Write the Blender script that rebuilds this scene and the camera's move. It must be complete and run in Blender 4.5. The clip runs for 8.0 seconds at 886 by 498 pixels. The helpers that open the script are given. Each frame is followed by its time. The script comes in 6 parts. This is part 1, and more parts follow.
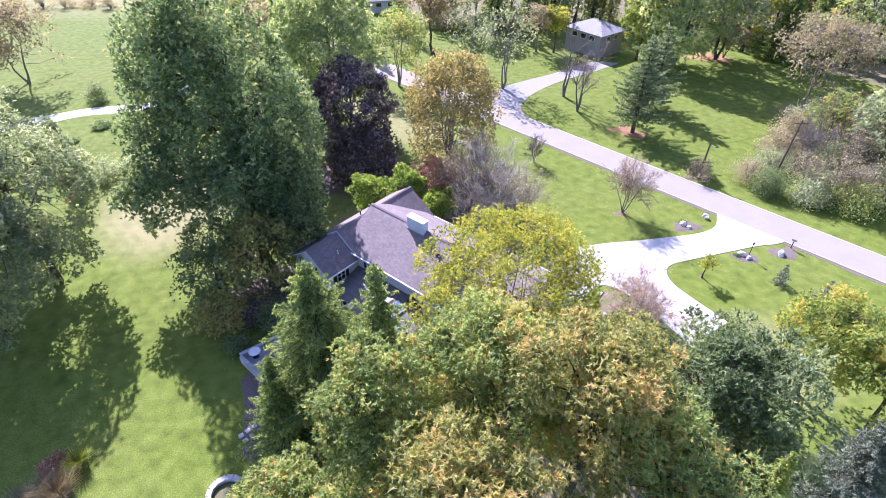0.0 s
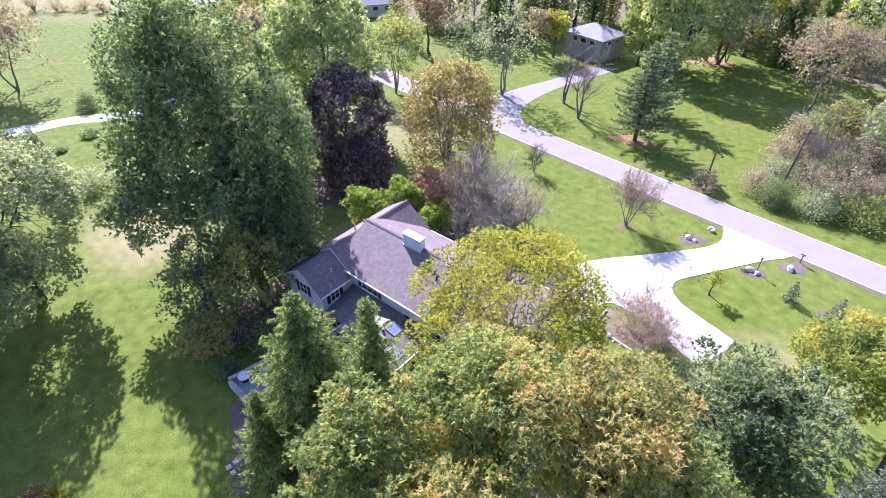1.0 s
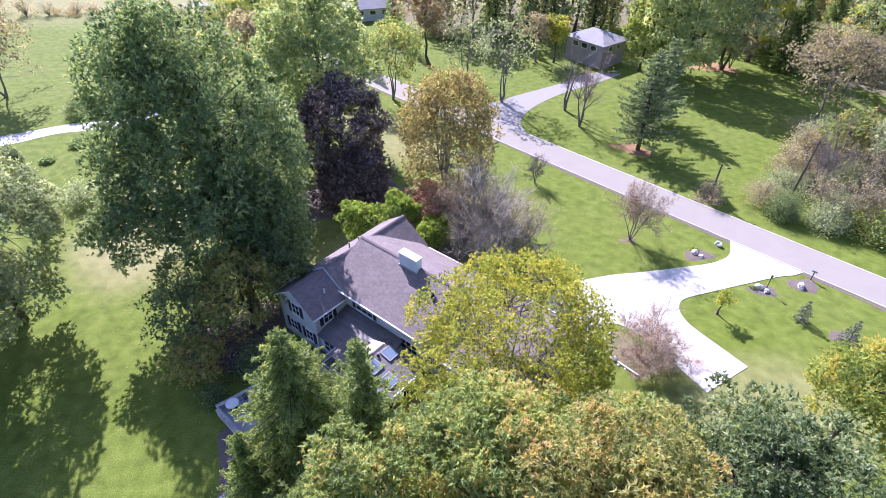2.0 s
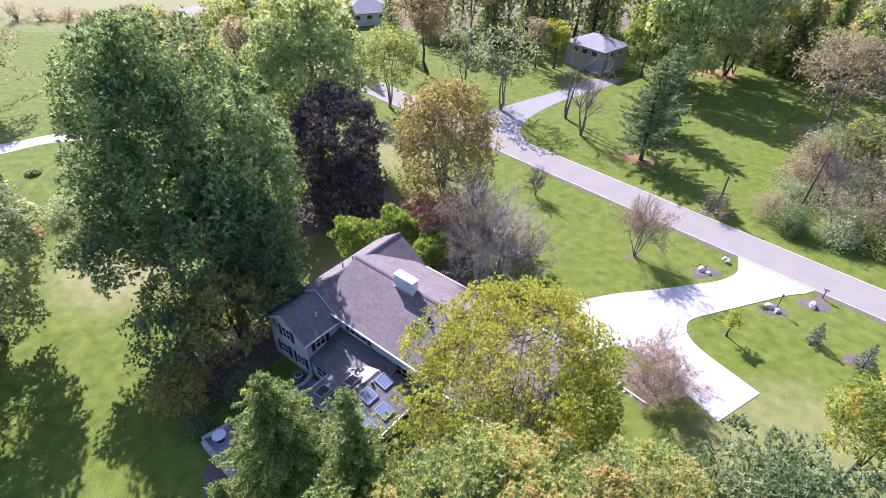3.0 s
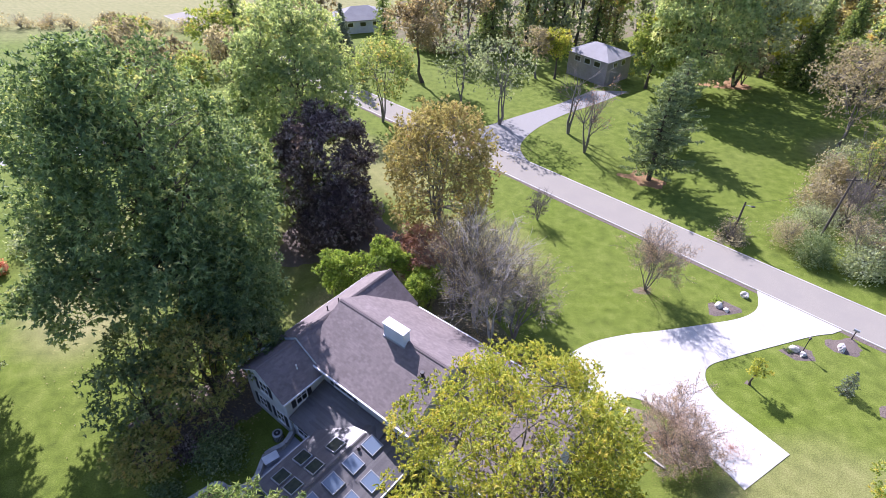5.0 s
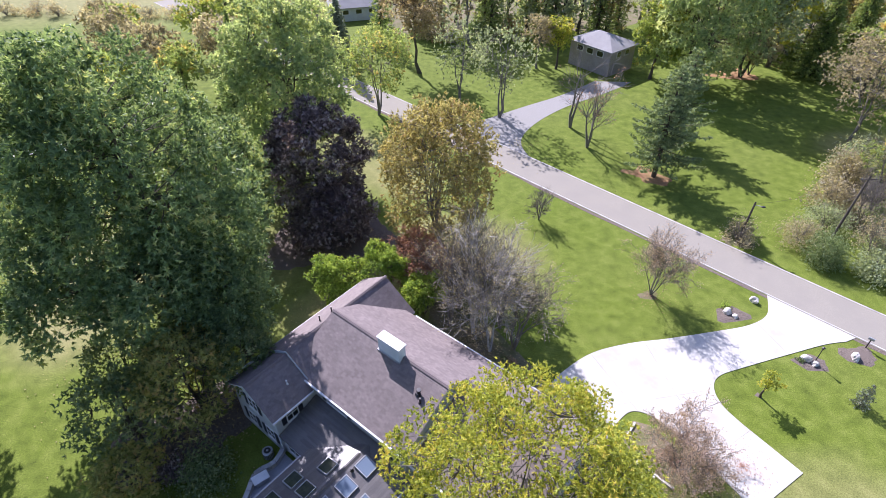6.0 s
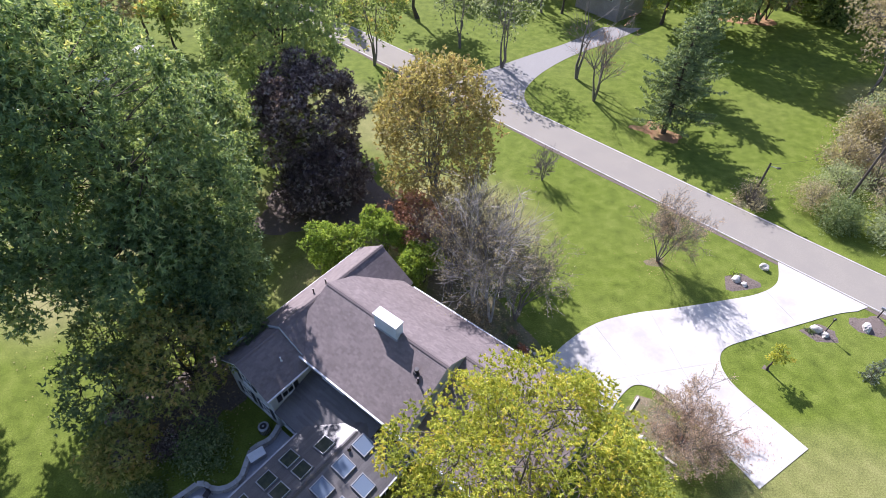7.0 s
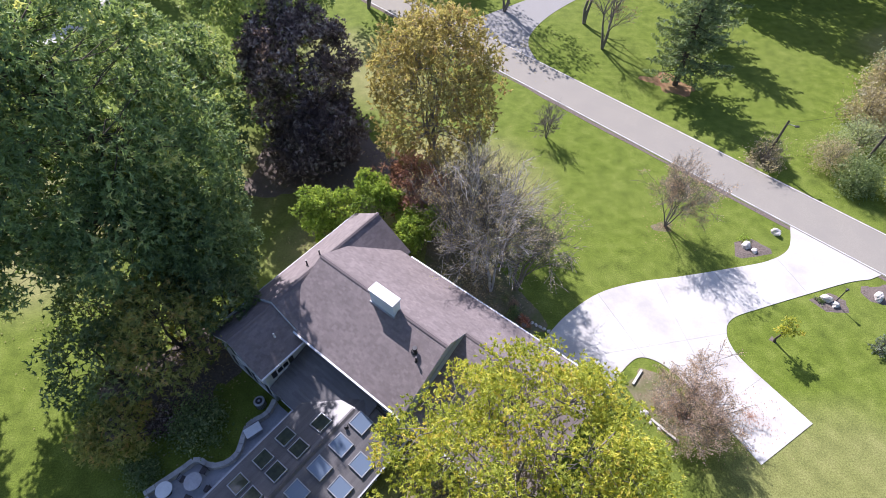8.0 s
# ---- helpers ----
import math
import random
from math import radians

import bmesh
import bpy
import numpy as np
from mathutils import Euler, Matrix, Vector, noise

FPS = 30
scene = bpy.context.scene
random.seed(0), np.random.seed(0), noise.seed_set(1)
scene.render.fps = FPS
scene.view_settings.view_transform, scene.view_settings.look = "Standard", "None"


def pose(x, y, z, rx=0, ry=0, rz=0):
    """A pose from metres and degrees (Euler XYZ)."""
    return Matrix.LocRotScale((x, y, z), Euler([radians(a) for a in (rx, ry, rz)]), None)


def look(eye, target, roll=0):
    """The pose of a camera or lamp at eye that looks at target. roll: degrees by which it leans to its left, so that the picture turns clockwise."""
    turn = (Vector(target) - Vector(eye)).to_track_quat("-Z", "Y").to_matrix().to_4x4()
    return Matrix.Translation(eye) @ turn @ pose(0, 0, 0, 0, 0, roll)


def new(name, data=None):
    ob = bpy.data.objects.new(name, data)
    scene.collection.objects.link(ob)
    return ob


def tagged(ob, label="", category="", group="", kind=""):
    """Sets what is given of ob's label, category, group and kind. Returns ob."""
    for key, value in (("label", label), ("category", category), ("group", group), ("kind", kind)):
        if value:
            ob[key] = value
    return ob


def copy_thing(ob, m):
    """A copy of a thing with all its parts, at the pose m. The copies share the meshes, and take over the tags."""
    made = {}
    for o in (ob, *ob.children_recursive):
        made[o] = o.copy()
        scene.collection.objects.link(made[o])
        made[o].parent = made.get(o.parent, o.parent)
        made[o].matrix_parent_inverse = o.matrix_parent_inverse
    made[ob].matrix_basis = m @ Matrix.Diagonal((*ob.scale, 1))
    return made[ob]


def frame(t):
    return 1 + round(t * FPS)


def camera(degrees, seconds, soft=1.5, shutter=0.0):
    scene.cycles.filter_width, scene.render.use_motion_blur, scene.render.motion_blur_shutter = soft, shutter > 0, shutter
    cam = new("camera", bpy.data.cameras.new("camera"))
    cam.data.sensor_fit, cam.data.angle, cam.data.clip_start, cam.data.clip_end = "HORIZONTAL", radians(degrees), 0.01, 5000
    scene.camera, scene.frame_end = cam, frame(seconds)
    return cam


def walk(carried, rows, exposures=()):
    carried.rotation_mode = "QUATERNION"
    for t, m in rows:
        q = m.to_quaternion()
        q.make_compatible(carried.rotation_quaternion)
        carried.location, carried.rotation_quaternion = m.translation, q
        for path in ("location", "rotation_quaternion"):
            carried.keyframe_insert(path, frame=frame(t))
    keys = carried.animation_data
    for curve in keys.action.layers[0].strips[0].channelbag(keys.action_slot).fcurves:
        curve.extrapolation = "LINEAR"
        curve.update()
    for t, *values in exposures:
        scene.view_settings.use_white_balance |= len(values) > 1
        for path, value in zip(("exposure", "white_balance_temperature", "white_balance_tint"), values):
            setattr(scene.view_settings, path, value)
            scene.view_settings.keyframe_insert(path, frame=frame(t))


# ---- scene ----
cam = camera(78.4, 8.0, 0.5)
METRES, EYE, TILT, LEAN, TURN = 23.0, 38.4, -38.0, 0.0, 0.0
ROWS = [
    (0.0, 0.0, 0.0, 0.0, 0.0, 0.0, 0.0),
    (0.5, 0.0029, 0.0443, 0.0354, -0.06, 0.03, 0.07),
    (1.0, 0.0052, 0.0902, 0.0716, -0.13, 0.07, 0.11),
    (1.5, 0.0082, 0.1366, 0.1096, -0.17, 0.09, 0.14),
    (3.0, 0.0183, 0.2797, 0.2259, -0.32, 0.22, 0.31),
    (3.5, 0.0218, 0.3292, 0.2654, -0.37, 0.26, 0.36),
    (4.0, 0.025, 0.3807, 0.3037, -0.42, 0.31, 0.4),
    (4.5, 0.0287, 0.4341, 0.3414, -0.48, 0.34, 0.42),
    (6.0, 0.0401, 0.5849, 0.4565, -0.63, -1.18, 0.55),
    (6.5, 0.0432, 0.6352, 0.4955, -0.62, -3.9, 0.61),
    (7.0, 0.0457, 0.6861, 0.5346, -0.64, -6.84, 0.64),
    (7.5, 0.0475, 0.7373, 0.5736, -0.67, -9.86, 0.68),
    (8.0, 0.0498, 0.7891, 0.6118, -0.71, -12.88, 0.7),
]
walk(cam, [(t, pose(0, 0, EYE, TILT, LEAN, TURN) @ pose(METRES * x, METRES * y, METRES * z, 90 + pitch, roll, yaw)) for t, x, y, z, yaw, pitch, roll in ROWS], [(0.0, 1.33, 5330, 41), (3.0, 1.03, 5480, 37), (4.5, 0.95, 5550, 34), (8.0, 0.75, 5780, 25)])

# ---- light ----
world = bpy.data.worlds.new("sky")
scene.world = world
world.use_nodes = True
SUN_EL, SUN_AZ = radians(40), math.atan2(-0.42, 0.9)   # azimuth from +y towards +x
_n = world.node_tree.nodes
_sky = _n.new("ShaderNodeTexSky")
_sky.sky_type = "NISHITA"
_sky.sun_disc = False
_sky.sun_elevation, _sky.sun_rotation = SUN_EL, SUN_AZ
_n["Background"].inputs[1].default_value = 0.105
world.node_tree.links.new(_sky.outputs[0], _n["Background"].inputs[0])
_sd = bpy.data.lights.new("sun", "SUN")
_sd.energy, _sd.angle, _sd.color = 5.0, radians(0.6), (1.0, 0.95, 0.86)
sun = new("sun", _sd)
_to = Vector((math.sin(SUN_AZ) * math.cos(SUN_EL), math.cos(SUN_AZ) * math.cos(SUN_EL), math.sin(SUN_EL)))
sun.matrix_world = look(_to * 100, (0, 0, 0))

# ---- materials ----


def mat(name, rough=0.8, metal=0.0, spec=0.3):
    m = bpy.data.materials.new(name)
    m.use_nodes = True
    b = m.node_tree.nodes["Principled BSDF"]
    b.inputs["Roughness"].default_value = rough
    b.inputs["Metallic"].default_value = metal
    b.inputs["Specular IOR Level"].default_value = spec
    return m, m.node_tree.nodes, m.node_tree.links, b


def ramp(nodes, stops):
    r = nodes.new("ShaderNodeValToRGB")
    e = r.color_ramp.elements
    while len(e) < len(stops):
        e.new(0.5)
    for el, (p, c) in zip(e, stops):
        el.position, el.color = p, (*c, 1)
    return r


def noise_node(nodes, links, scale, detail=4, rough=0.6, coord="Object"):
    tc = nodes.new("ShaderNodeTexCoord")
    nz = nodes.new("ShaderNodeTexNoise")
    nz.inputs["Scale"].default_value, nz.inputs["Detail"].default_value, nz.inputs["Roughness"].default_value = scale, detail, rough
    links.new(tc.outputs[coord], nz.inputs["Vector"])
    return nz


def mix(nodes, links, fac, a, b, kind="MIX"):
    """Colours a and b are sockets or triples; fac is a socket or a number."""
    m = nodes.new("ShaderNodeMix")
    m.data_type, m.blend_type = "RGBA", kind
    for sock, val in ((m.inputs[0], fac), (m.inputs[6], a), (m.inputs[7], b)):
        if isinstance(val, (int, float)):
            sock.default_value = val
        elif isinstance(val, tuple):
            sock.default_value = (*val, 1)
        else:
            links.new(val, sock)
    return m.outputs[2]


def bump(nodes, links, height, strength, dist, bsdf):
    bp = nodes.new("ShaderNodeBump")
    bp.inputs["Strength"].default_value, bp.inputs["Distance"].default_value = strength, dist
    links.new(height, bp.inputs["Height"])
    links.new(bp.outputs[0], bsdf.inputs["Normal"])


def speckled(name, c1, c2, c3, fine, coarse, rough=0.85, spec=0.25, depth=0.01, metal=0.0):
    """Grain c1 to c2 at the fine scale, stained towards c3 at the coarse one."""
    m, n, l, b = mat(name, rough, metal, spec)
    f = noise_node(n, l, fine)
    c = noise_node(n, l, coarse, 5)
    r1 = ramp(n, [(0.3, c1), (0.7, c2)])
    l.new(f.outputs[0], r1.inputs[0])
    r2 = ramp(n, [(0.42, (0, 0, 0)), (0.68, (1, 1, 1))])
    l.new(c.outputs[0], r2.inputs[0])
    l.new(mix(n, l, r2.outputs[0], r1.outputs[0], c3), b.inputs["Base Color"])
    if depth:
        bump(n, l, f.outputs[0], 0.5, depth, b)
    return m


def leaf_mat(name, stops, through_light=0.5, gloss=0.55, gain=1.95, blue=0.52):
    """Leaf colours over the tone of each leaf; light passes through."""
    m, n, l, b = mat(name, gloss, 0.0, 0.28)
    a = n.new("ShaderNodeAttribute")
    a.attribute_name = "tone"
    r = ramp(n, [(q, (min(0.6, 1.06 * gain * c[0]), min(0.6, gain * c[1]), min(0.6, gain * max(c[2], blue * c[1])))) for q, c in stops])
    l.new(a.outputs["Fac"], r.inputs[0])
    l.new(r.outputs[0], b.inputs["Base Color"])
    t = n.new("ShaderNodeBsdfTranslucent")
    l.new(mix(n, l, 1.0, r.outputs[0], (1.75, 1.62, 0.92), "MULTIPLY"), t.inputs[0])
    s = n.new("ShaderNodeMixShader")
    s.inputs[0].default_value = through_light
    l.new(b.outputs[0], s.inputs[1])
    l.new(t.outputs[0], s.inputs[2])
    l.new(s.outputs[0], n["Material Output"].inputs[0])
    return m


# lawn: green with dry straw where the attribute says so, mown stripes faint
LAWN, n, l, b = mat("lawn_grass", 0.9, 0, 0.15)
_f, _m, _c = noise_node(n, l, 9.0, 3), noise_node(n, l, 0.8, 5), noise_node(n, l, 0.09, 4)
_r = ramp(n, [(0.28, (0.085, 0.124, 0.013)), (0.5, (0.134, 0.184, 0.021)), (0.74, (0.19, 0.238, 0.04))])
l.new(_m.outputs[0], _r.inputs[0])
_rf = ramp(n, [(0.3, (0.62, 0.62, 0.62)), (0.7, (1.25, 1.25, 1.25))])
l.new(_f.outputs[0], _rf.inputs[0])
_at = n.new("ShaderNodeAttribute")
_at.attribute_name = "dry"
_rc = ramp(n, [(0.3, (0.0, 0.0, 0.0)), (0.75, (0.6, 0.6, 0.6))])
l.new(_c.outputs[0], _rc.inputs[0])
_ad = n.new("ShaderNodeMath")
_ad.operation, _ad.use_clamp = "MULTIPLY_ADD", True
_mm = n.new("ShaderNodeMath")
_mm.operation = "ADD"
l.new(_m.outputs[0], _mm.inputs[0])
_mm.inputs[1].default_value = 0.45
l.new(_at.outputs["Fac"], _ad.inputs[0])
l.new(_mm.outputs[0], _ad.inputs[1])
_sc = n.new("ShaderNodeMath")
_sc.operation = "MULTIPLY"
_sc.inputs[1].default_value = 0.16
l.new(_rc.outputs[0], _sc.inputs[0])
l.new(_sc.outputs[0], _ad.inputs[2])
_col = mix(n, l, _ad.outputs[0], _r.outputs[0], (0.35, 0.31, 0.15))
l.new(mix(n, l, 1.0, _col, _rf.outputs[0], "MULTIPLY"), b.inputs["Base Color"])
bump(n, l, _f.outputs[0], 0.4, 0.04, b)
_tc = n.new("ShaderNodeTexCoord")
_mp = n.new("ShaderNodeMapping")
_mp.inputs["Rotation"].default_value = (0, 0, radians(-44))
l.new(_tc.outputs["Object"], _mp.inputs["Vector"])
_ws = n.new("ShaderNodeTexWave")
_ws.inputs["Scale"].default_value, _ws.inputs["Distortion"].default_value = 0.22, 1.2
l.new(_mp.outputs[0], _ws.inputs["Vector"])
_rs = ramp(n, [(0.35, (0.975, 0.975, 0.975)), (0.65, (1.02, 1.02, 1.02))])
l.new(_ws.outputs[0], _rs.inputs[0])
_last = b.inputs["Base Color"].links[0].from_socket
l.new(mix(n, l, 1.0, _last, _rs.outputs[0], "MULTIPLY"), b.inputs["Base Color"])

ASPHALT = speckled("asphalt", (0.272, 0.25, 0.205), (0.335, 0.31, 0.258), (0.285, 0.264, 0.222), 14, 0.35, 0.9, 0.2)
GRAVEL = speckled("grey_gravel_drive", (0.25, 0.24, 0.225), (0.36, 0.35, 0.33), (0.3, 0.29, 0.27), 10, 0.4, 0.95, 0.2)
CONCRETE = speckled("concrete", (0.52, 0.505, 0.46), (0.6, 0.585, 0.54), (0.45, 0.425, 0.385), 6, 0.3, 0.9, 0.2)
PATIO = speckled("patio_concrete", (0.33, 0.34, 0.36), (0.42, 0.42, 0.44), (0.36, 0.35, 0.35), 6, 0.4, 0.9, 0.2)
PAINT = speckled("road_line_paint", (0.62, 0.61, 0.58), (0.74, 0.73, 0.7), (0.38, 0.36, 0.345), 8, 0.9, 0.7, 0.3, 0)
STONE = speckled("pale_stone", (0.5, 0.47, 0.42), (0.72, 0.7, 0.65), (0.4, 0.36, 0.32), 5, 1.2, 0.85, 0.25, 0.03)
WALLSTONE = speckled("wall_cap_stone", (0.4, 0.39, 0.37), (0.54, 0.53, 0.5), (0.3, 0.29, 0.27), 5, 0.9, 0.85, 0.25, 0.02)
MULCH = speckled("dark_mulch", (0.09, 0.07, 0.055), (0.24, 0.2, 0.17), (0.17, 0.14, 0.12), 7, 0.5, 0.95, 0.1, 0.04)
NEEDLES = speckled("pine_needle_litter", (0.3, 0.16, 0.085), (0.42, 0.25, 0.14), (0.28, 0.2, 0.09), 6, 0.5, 0.95, 0.1, 0.03)
SOIL = speckled("bare_soil_and_leaves", (0.15, 0.125, 0.075), (0.27, 0.23, 0.15), (0.12, 0.14, 0.045), 6, 0.5, 0.95, 0.1, 0.03)
SIDING, n, l, b = mat("pale_grey_siding", 0.6, 0, 0.35)
_tc = n.new("ShaderNodeTexCoord")
_wv = n.new("ShaderNodeTexWave")
_wv.bands_direction, _wv.wave_profile = "Z", "SAW"
_wv.inputs["Scale"].default_value = 2.4
l.new(_tc.outputs["Object"], _wv.inputs["Vector"])
_f = noise_node(n, l, 1.3, 5)
_r = ramp(n, [(0.3, (0.52, 0.54, 0.55)), (0.7, (0.63, 0.65, 0.66))])
l.new(_f.outputs[0], _r.inputs[0])
l.new(_r.outputs[0], b.inputs["Base Color"])
bump(n, l, _wv.outputs[0], 0.7, 0.02, b)
TRIM = speckled("white_trim_paint", (0.76, 0.77, 0.78), (0.82, 0.82, 0.82), (0.7, 0.7, 0.68), 5, 0.8, 0.5, 0.4, 0)
# white chimney siding with the blue of the sky's light painted in
CHIMNEY = speckled("white_siding_sky_blue_tinted", (0.66, 0.76, 0.86), (0.74, 0.83, 0.92), (0.62, 0.7, 0.78), 5, 0.8, 0.5, 0.4, 0)
SHUTTER = speckled("dark_blue_shutter_paint", (0.015, 0.018, 0.03), (0.03, 0.033, 0.05), (0.04, 0.04, 0.05), 6, 1.0, 0.5, 0.4, 0)
DARKMETAL = speckled("dark_metal", (0.03, 0.03, 0.035), (0.06, 0.06, 0.065), (0.09, 0.08, 0.075), 9, 1.0, 0.45, 0.5, 0, 0.6)
GREYMETAL = speckled("grey_metal", (0.38, 0.4, 0.42), (0.5, 0.51, 0.53), (0.32, 0.32, 0.33), 9, 1.0, 0.45, 0.5, 0, 0.4)
WHITEMETAL = speckled("white_table_enamel", (0.78, 0.78, 0.78), (0.84, 0.84, 0.83), (0.7, 0.7, 0.68), 5, 1.0, 0.45, 0.4, 0)
POLEWOOD = speckled("weathered_pole_wood", (0.09, 0.075, 0.06), (0.16, 0.135, 0.11), (0.07, 0.06, 0.05), 7, 0.8, 0.9, 0.2, 0.02)
BARK = speckled("brown_bark", (0.06, 0.048, 0.036), (0.14, 0.115, 0.09), (0.09, 0.085, 0.06), 6, 0.8, 0.95, 0.15, 0.04)
GREYBARK = speckled("grey_bark", (0.15, 0.133, 0.118), (0.26, 0.235, 0.21), (0.18, 0.165, 0.135), 6, 0.8, 0.95, 0.15, 0.02)
WHITEBARK = speckled("white_birch_bark", (0.42, 0.39, 0.37), (0.6, 0.57, 0.54), (0.2, 0.18, 0.17), 3, 2.5, 0.8, 0.2, 0.01)
GLASS, n, l, b = mat("window_glass", 0.06, 0, 0.6)
b.inputs["Base Color"].default_value = (0.012, 0.016, 0.02, 1)
# east panes: the sky's reflection is put into the pale blue base colour
SKYGLASS, n, l, b = mat("skylight_sky_reflection_glass", 0.08, 0, 0.8)
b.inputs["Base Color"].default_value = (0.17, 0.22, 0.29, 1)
b.inputs["Coat Weight"].default_value = 1.0
b.inputs["Coat Roughness"].default_value = 0.04
# west panes: reflected trees are painted as mottled dark green
TREEGLASS = speckled("skylight_tree_reflection_glass", (0.035, 0.045, 0.035), (0.09, 0.1, 0.07), (0.05, 0.06, 0.055), 3, 1.1, 0.06, 0.9, 0)


def shingle(name, dark, mid, pale, rough=0.75, spec=0.35):
    m, n, l, b = mat(name, rough, 0, spec)
    a = n.new("ShaderNodeAttribute")
    a.attribute_name = "tone"
    r = ramp(n, [(0.0, dark), (0.5, mid), (1.0, pale)])
    f, c = noise_node(n, l, 11, 2, 0.8), noise_node(n, l, 0.5, 4)
    s = n.new("ShaderNodeMath")
    s.operation = "MULTIPLY_ADD"
    s.inputs[1].default_value = 0.42
    l.new(a.outputs["Fac"], s.inputs[0])
    l.new(f.outputs[0], s.inputs[2])
    s2 = n.new("ShaderNodeMath")
    s2.operation = "SUBTRACT"
    s2.inputs[1].default_value = 0.2
    l.new(s.outputs[0], s2.inputs[0])
    l.new(s2.outputs[0], r.inputs[0])
    rc = ramp(n, [(0.3, (0.88, 0.88, 0.88)), (0.7, (1.1, 1.1, 1.1))])
    l.new(c.outputs[0], rc.inputs[0])
    l.new(mix(n, l, 1.0, r.outputs[0], rc.outputs[0], "MULTIPLY"), b.inputs["Base Color"])
    g = noise_node(n, l, 45, 2)
    bump(n, l, g.outputs[0], 0.5, 0.006, b)
    return m


ROOF = shingle("brown_grey_shingles", (0.15, 0.123, 0.118), (0.21, 0.175, 0.168), (0.285, 0.242, 0.232))
# grey-brown roofing, darkened so the porch's shade is in its colour
PORCHROOF = shingle("shade_darkened_porch_roofing", (0.085, 0.078, 0.077), (0.13, 0.122, 0.119), (0.19, 0.18, 0.175), 0.42, 0.6)
PALEROOF = shingle("pale_grey_shingles", (0.3, 0.29, 0.29), (0.36, 0.35, 0.345), (0.42, 0.41, 0.405), 0.92, 0.15)

OAK = leaf_mat("oak_leaves", [(0, (0.06, 0.1, 0.04)), (0.45, (0.125, 0.19, 0.075)), (0.8, (0.21, 0.29, 0.105)), (1, (0.35, 0.38, 0.13))], 0.4, gain=1.48, blue=0.45)
LIGHTOAK = leaf_mat("turning_oak_leaves", [(0, (0.1, 0.14, 0.04)), (0.4, (0.19, 0.265, 0.075)), (0.75, (0.29, 0.345, 0.11)), (0.93, (0.38, 0.34, 0.12)), (1, (0.36, 0.29, 0.12))], gain=1.38, blue=0.36)
BROWNOAK = leaf_mat("browning_oak_leaves", [(0, (0.1, 0.13, 0.04)), (0.35, (0.215, 0.245, 0.075)), (0.65, (0.285, 0.3, 0.105)), (0.88, (0.36, 0.32, 0.13)), (1, (0.35, 0.28, 0.13))], gain=1.38, blue=0.36)
DARKMAPLE = leaf_mat("dark_green_maple_leaves", [(0, (0.05, 0.08, 0.035)), (0.5, (0.1, 0.145, 0.065)), (0.9, (0.18, 0.225, 0.115)), (1, (0.27, 0.3, 0.16))], 0.42, 0.45, 1.7, 0.45)
YELLOWMAPLE = leaf_mat("yellow_green_maple_leaves", [(0, (0.095, 0.125, 0.02)), (0.35, (0.175, 0.215, 0.035)), (0.75, (0.28, 0.3, 0.045)), (1, (0.32, 0.29, 0.06))], 0.42, gain=1.75, blue=0.14)
GOLD = leaf_mat("golden_leaves", [(0, (0.18, 0.165, 0.065)), (0.4, (0.285, 0.28, 0.125)), (0.75, (0.37, 0.36, 0.165)), (0.88, (0.36, 0.31, 0.17)), (1, (0.31, 0.24, 0.14))], gain=1.15, blue=0.36)
PURPLE = leaf_mat("purple_beech_leaves", [(0, (0.05, 0.036, 0.038)), (0.5, (0.11, 0.09, 0.092)), (0.75, (0.26, 0.22, 0.22)), (1, (0.4, 0.34, 0.34))], 0.25, 0.45, 1.75)
WILLOW = leaf_mat("grey_green_leaves", [(0, (0.1, 0.135, 0.085)), (0.5, (0.165, 0.21, 0.135)), (1, (0.275, 0.32, 0.215))], gain=1.75)
FRESH = leaf_mat("fresh_green_leaves", [(0, (0.08, 0.12, 0.02)), (0.5, (0.16, 0.215, 0.035)), (0.85, (0.26, 0.3, 0.05)), (1, (0.32, 0.29, 0.06))], gain=1.65, blue=0.26)
PALEGREEN = leaf_mat("pale_green_leaves", [(0, (0.1, 0.145, 0.07)), (0.5, (0.185, 0.245, 0.125)), (1, (0.3, 0.36, 0.19))], 0.55, gain=1.8, blue=0.5)
LIME = leaf_mat("lime_shrub_leaves", [(0, (0.09, 0.145, 0.03)), (0.5, (0.17, 0.25, 0.05)), (1, (0.28, 0.35, 0.08))], gain=1.6, blue=0.2)
RUST = leaf_mat("rust_red_leaves", [(0, (0.14, 0.06, 0.04)), (0.5, (0.25, 0.12, 0.085)), (1, (0.36, 0.21, 0.15))])
PINK = leaf_mat("pinkish_brown_leaves", [(0, (0.2, 0.12, 0.1)), (0.5, (0.32, 0.2, 0.175)), (1, (0.42, 0.3, 0.26))], gain=1.1)
BLUSH = leaf_mat("pale_pinkish_leaves", [(0, (0.23, 0.18, 0.155)), (0.5, (0.35, 0.29, 0.255)), (1, (0.48, 0.415, 0.375))], gain=1.1)
GREYTAN = leaf_mat("grey_tan_leaves", [(0, (0.16, 0.155, 0.11)), (0.5, (0.26, 0.25, 0.18)), (1, (0.37, 0.36, 0.27))], gain=1.25)
TAN = leaf_mat("tan_leaves", [(0, (0.15, 0.13, 0.075)), (0.5, (0.24, 0.215, 0.145)), (1, (0.34, 0.31, 0.21))], gain=1.25)
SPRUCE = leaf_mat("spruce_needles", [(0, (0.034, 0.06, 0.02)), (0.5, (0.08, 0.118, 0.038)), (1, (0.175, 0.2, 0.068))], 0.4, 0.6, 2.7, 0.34)
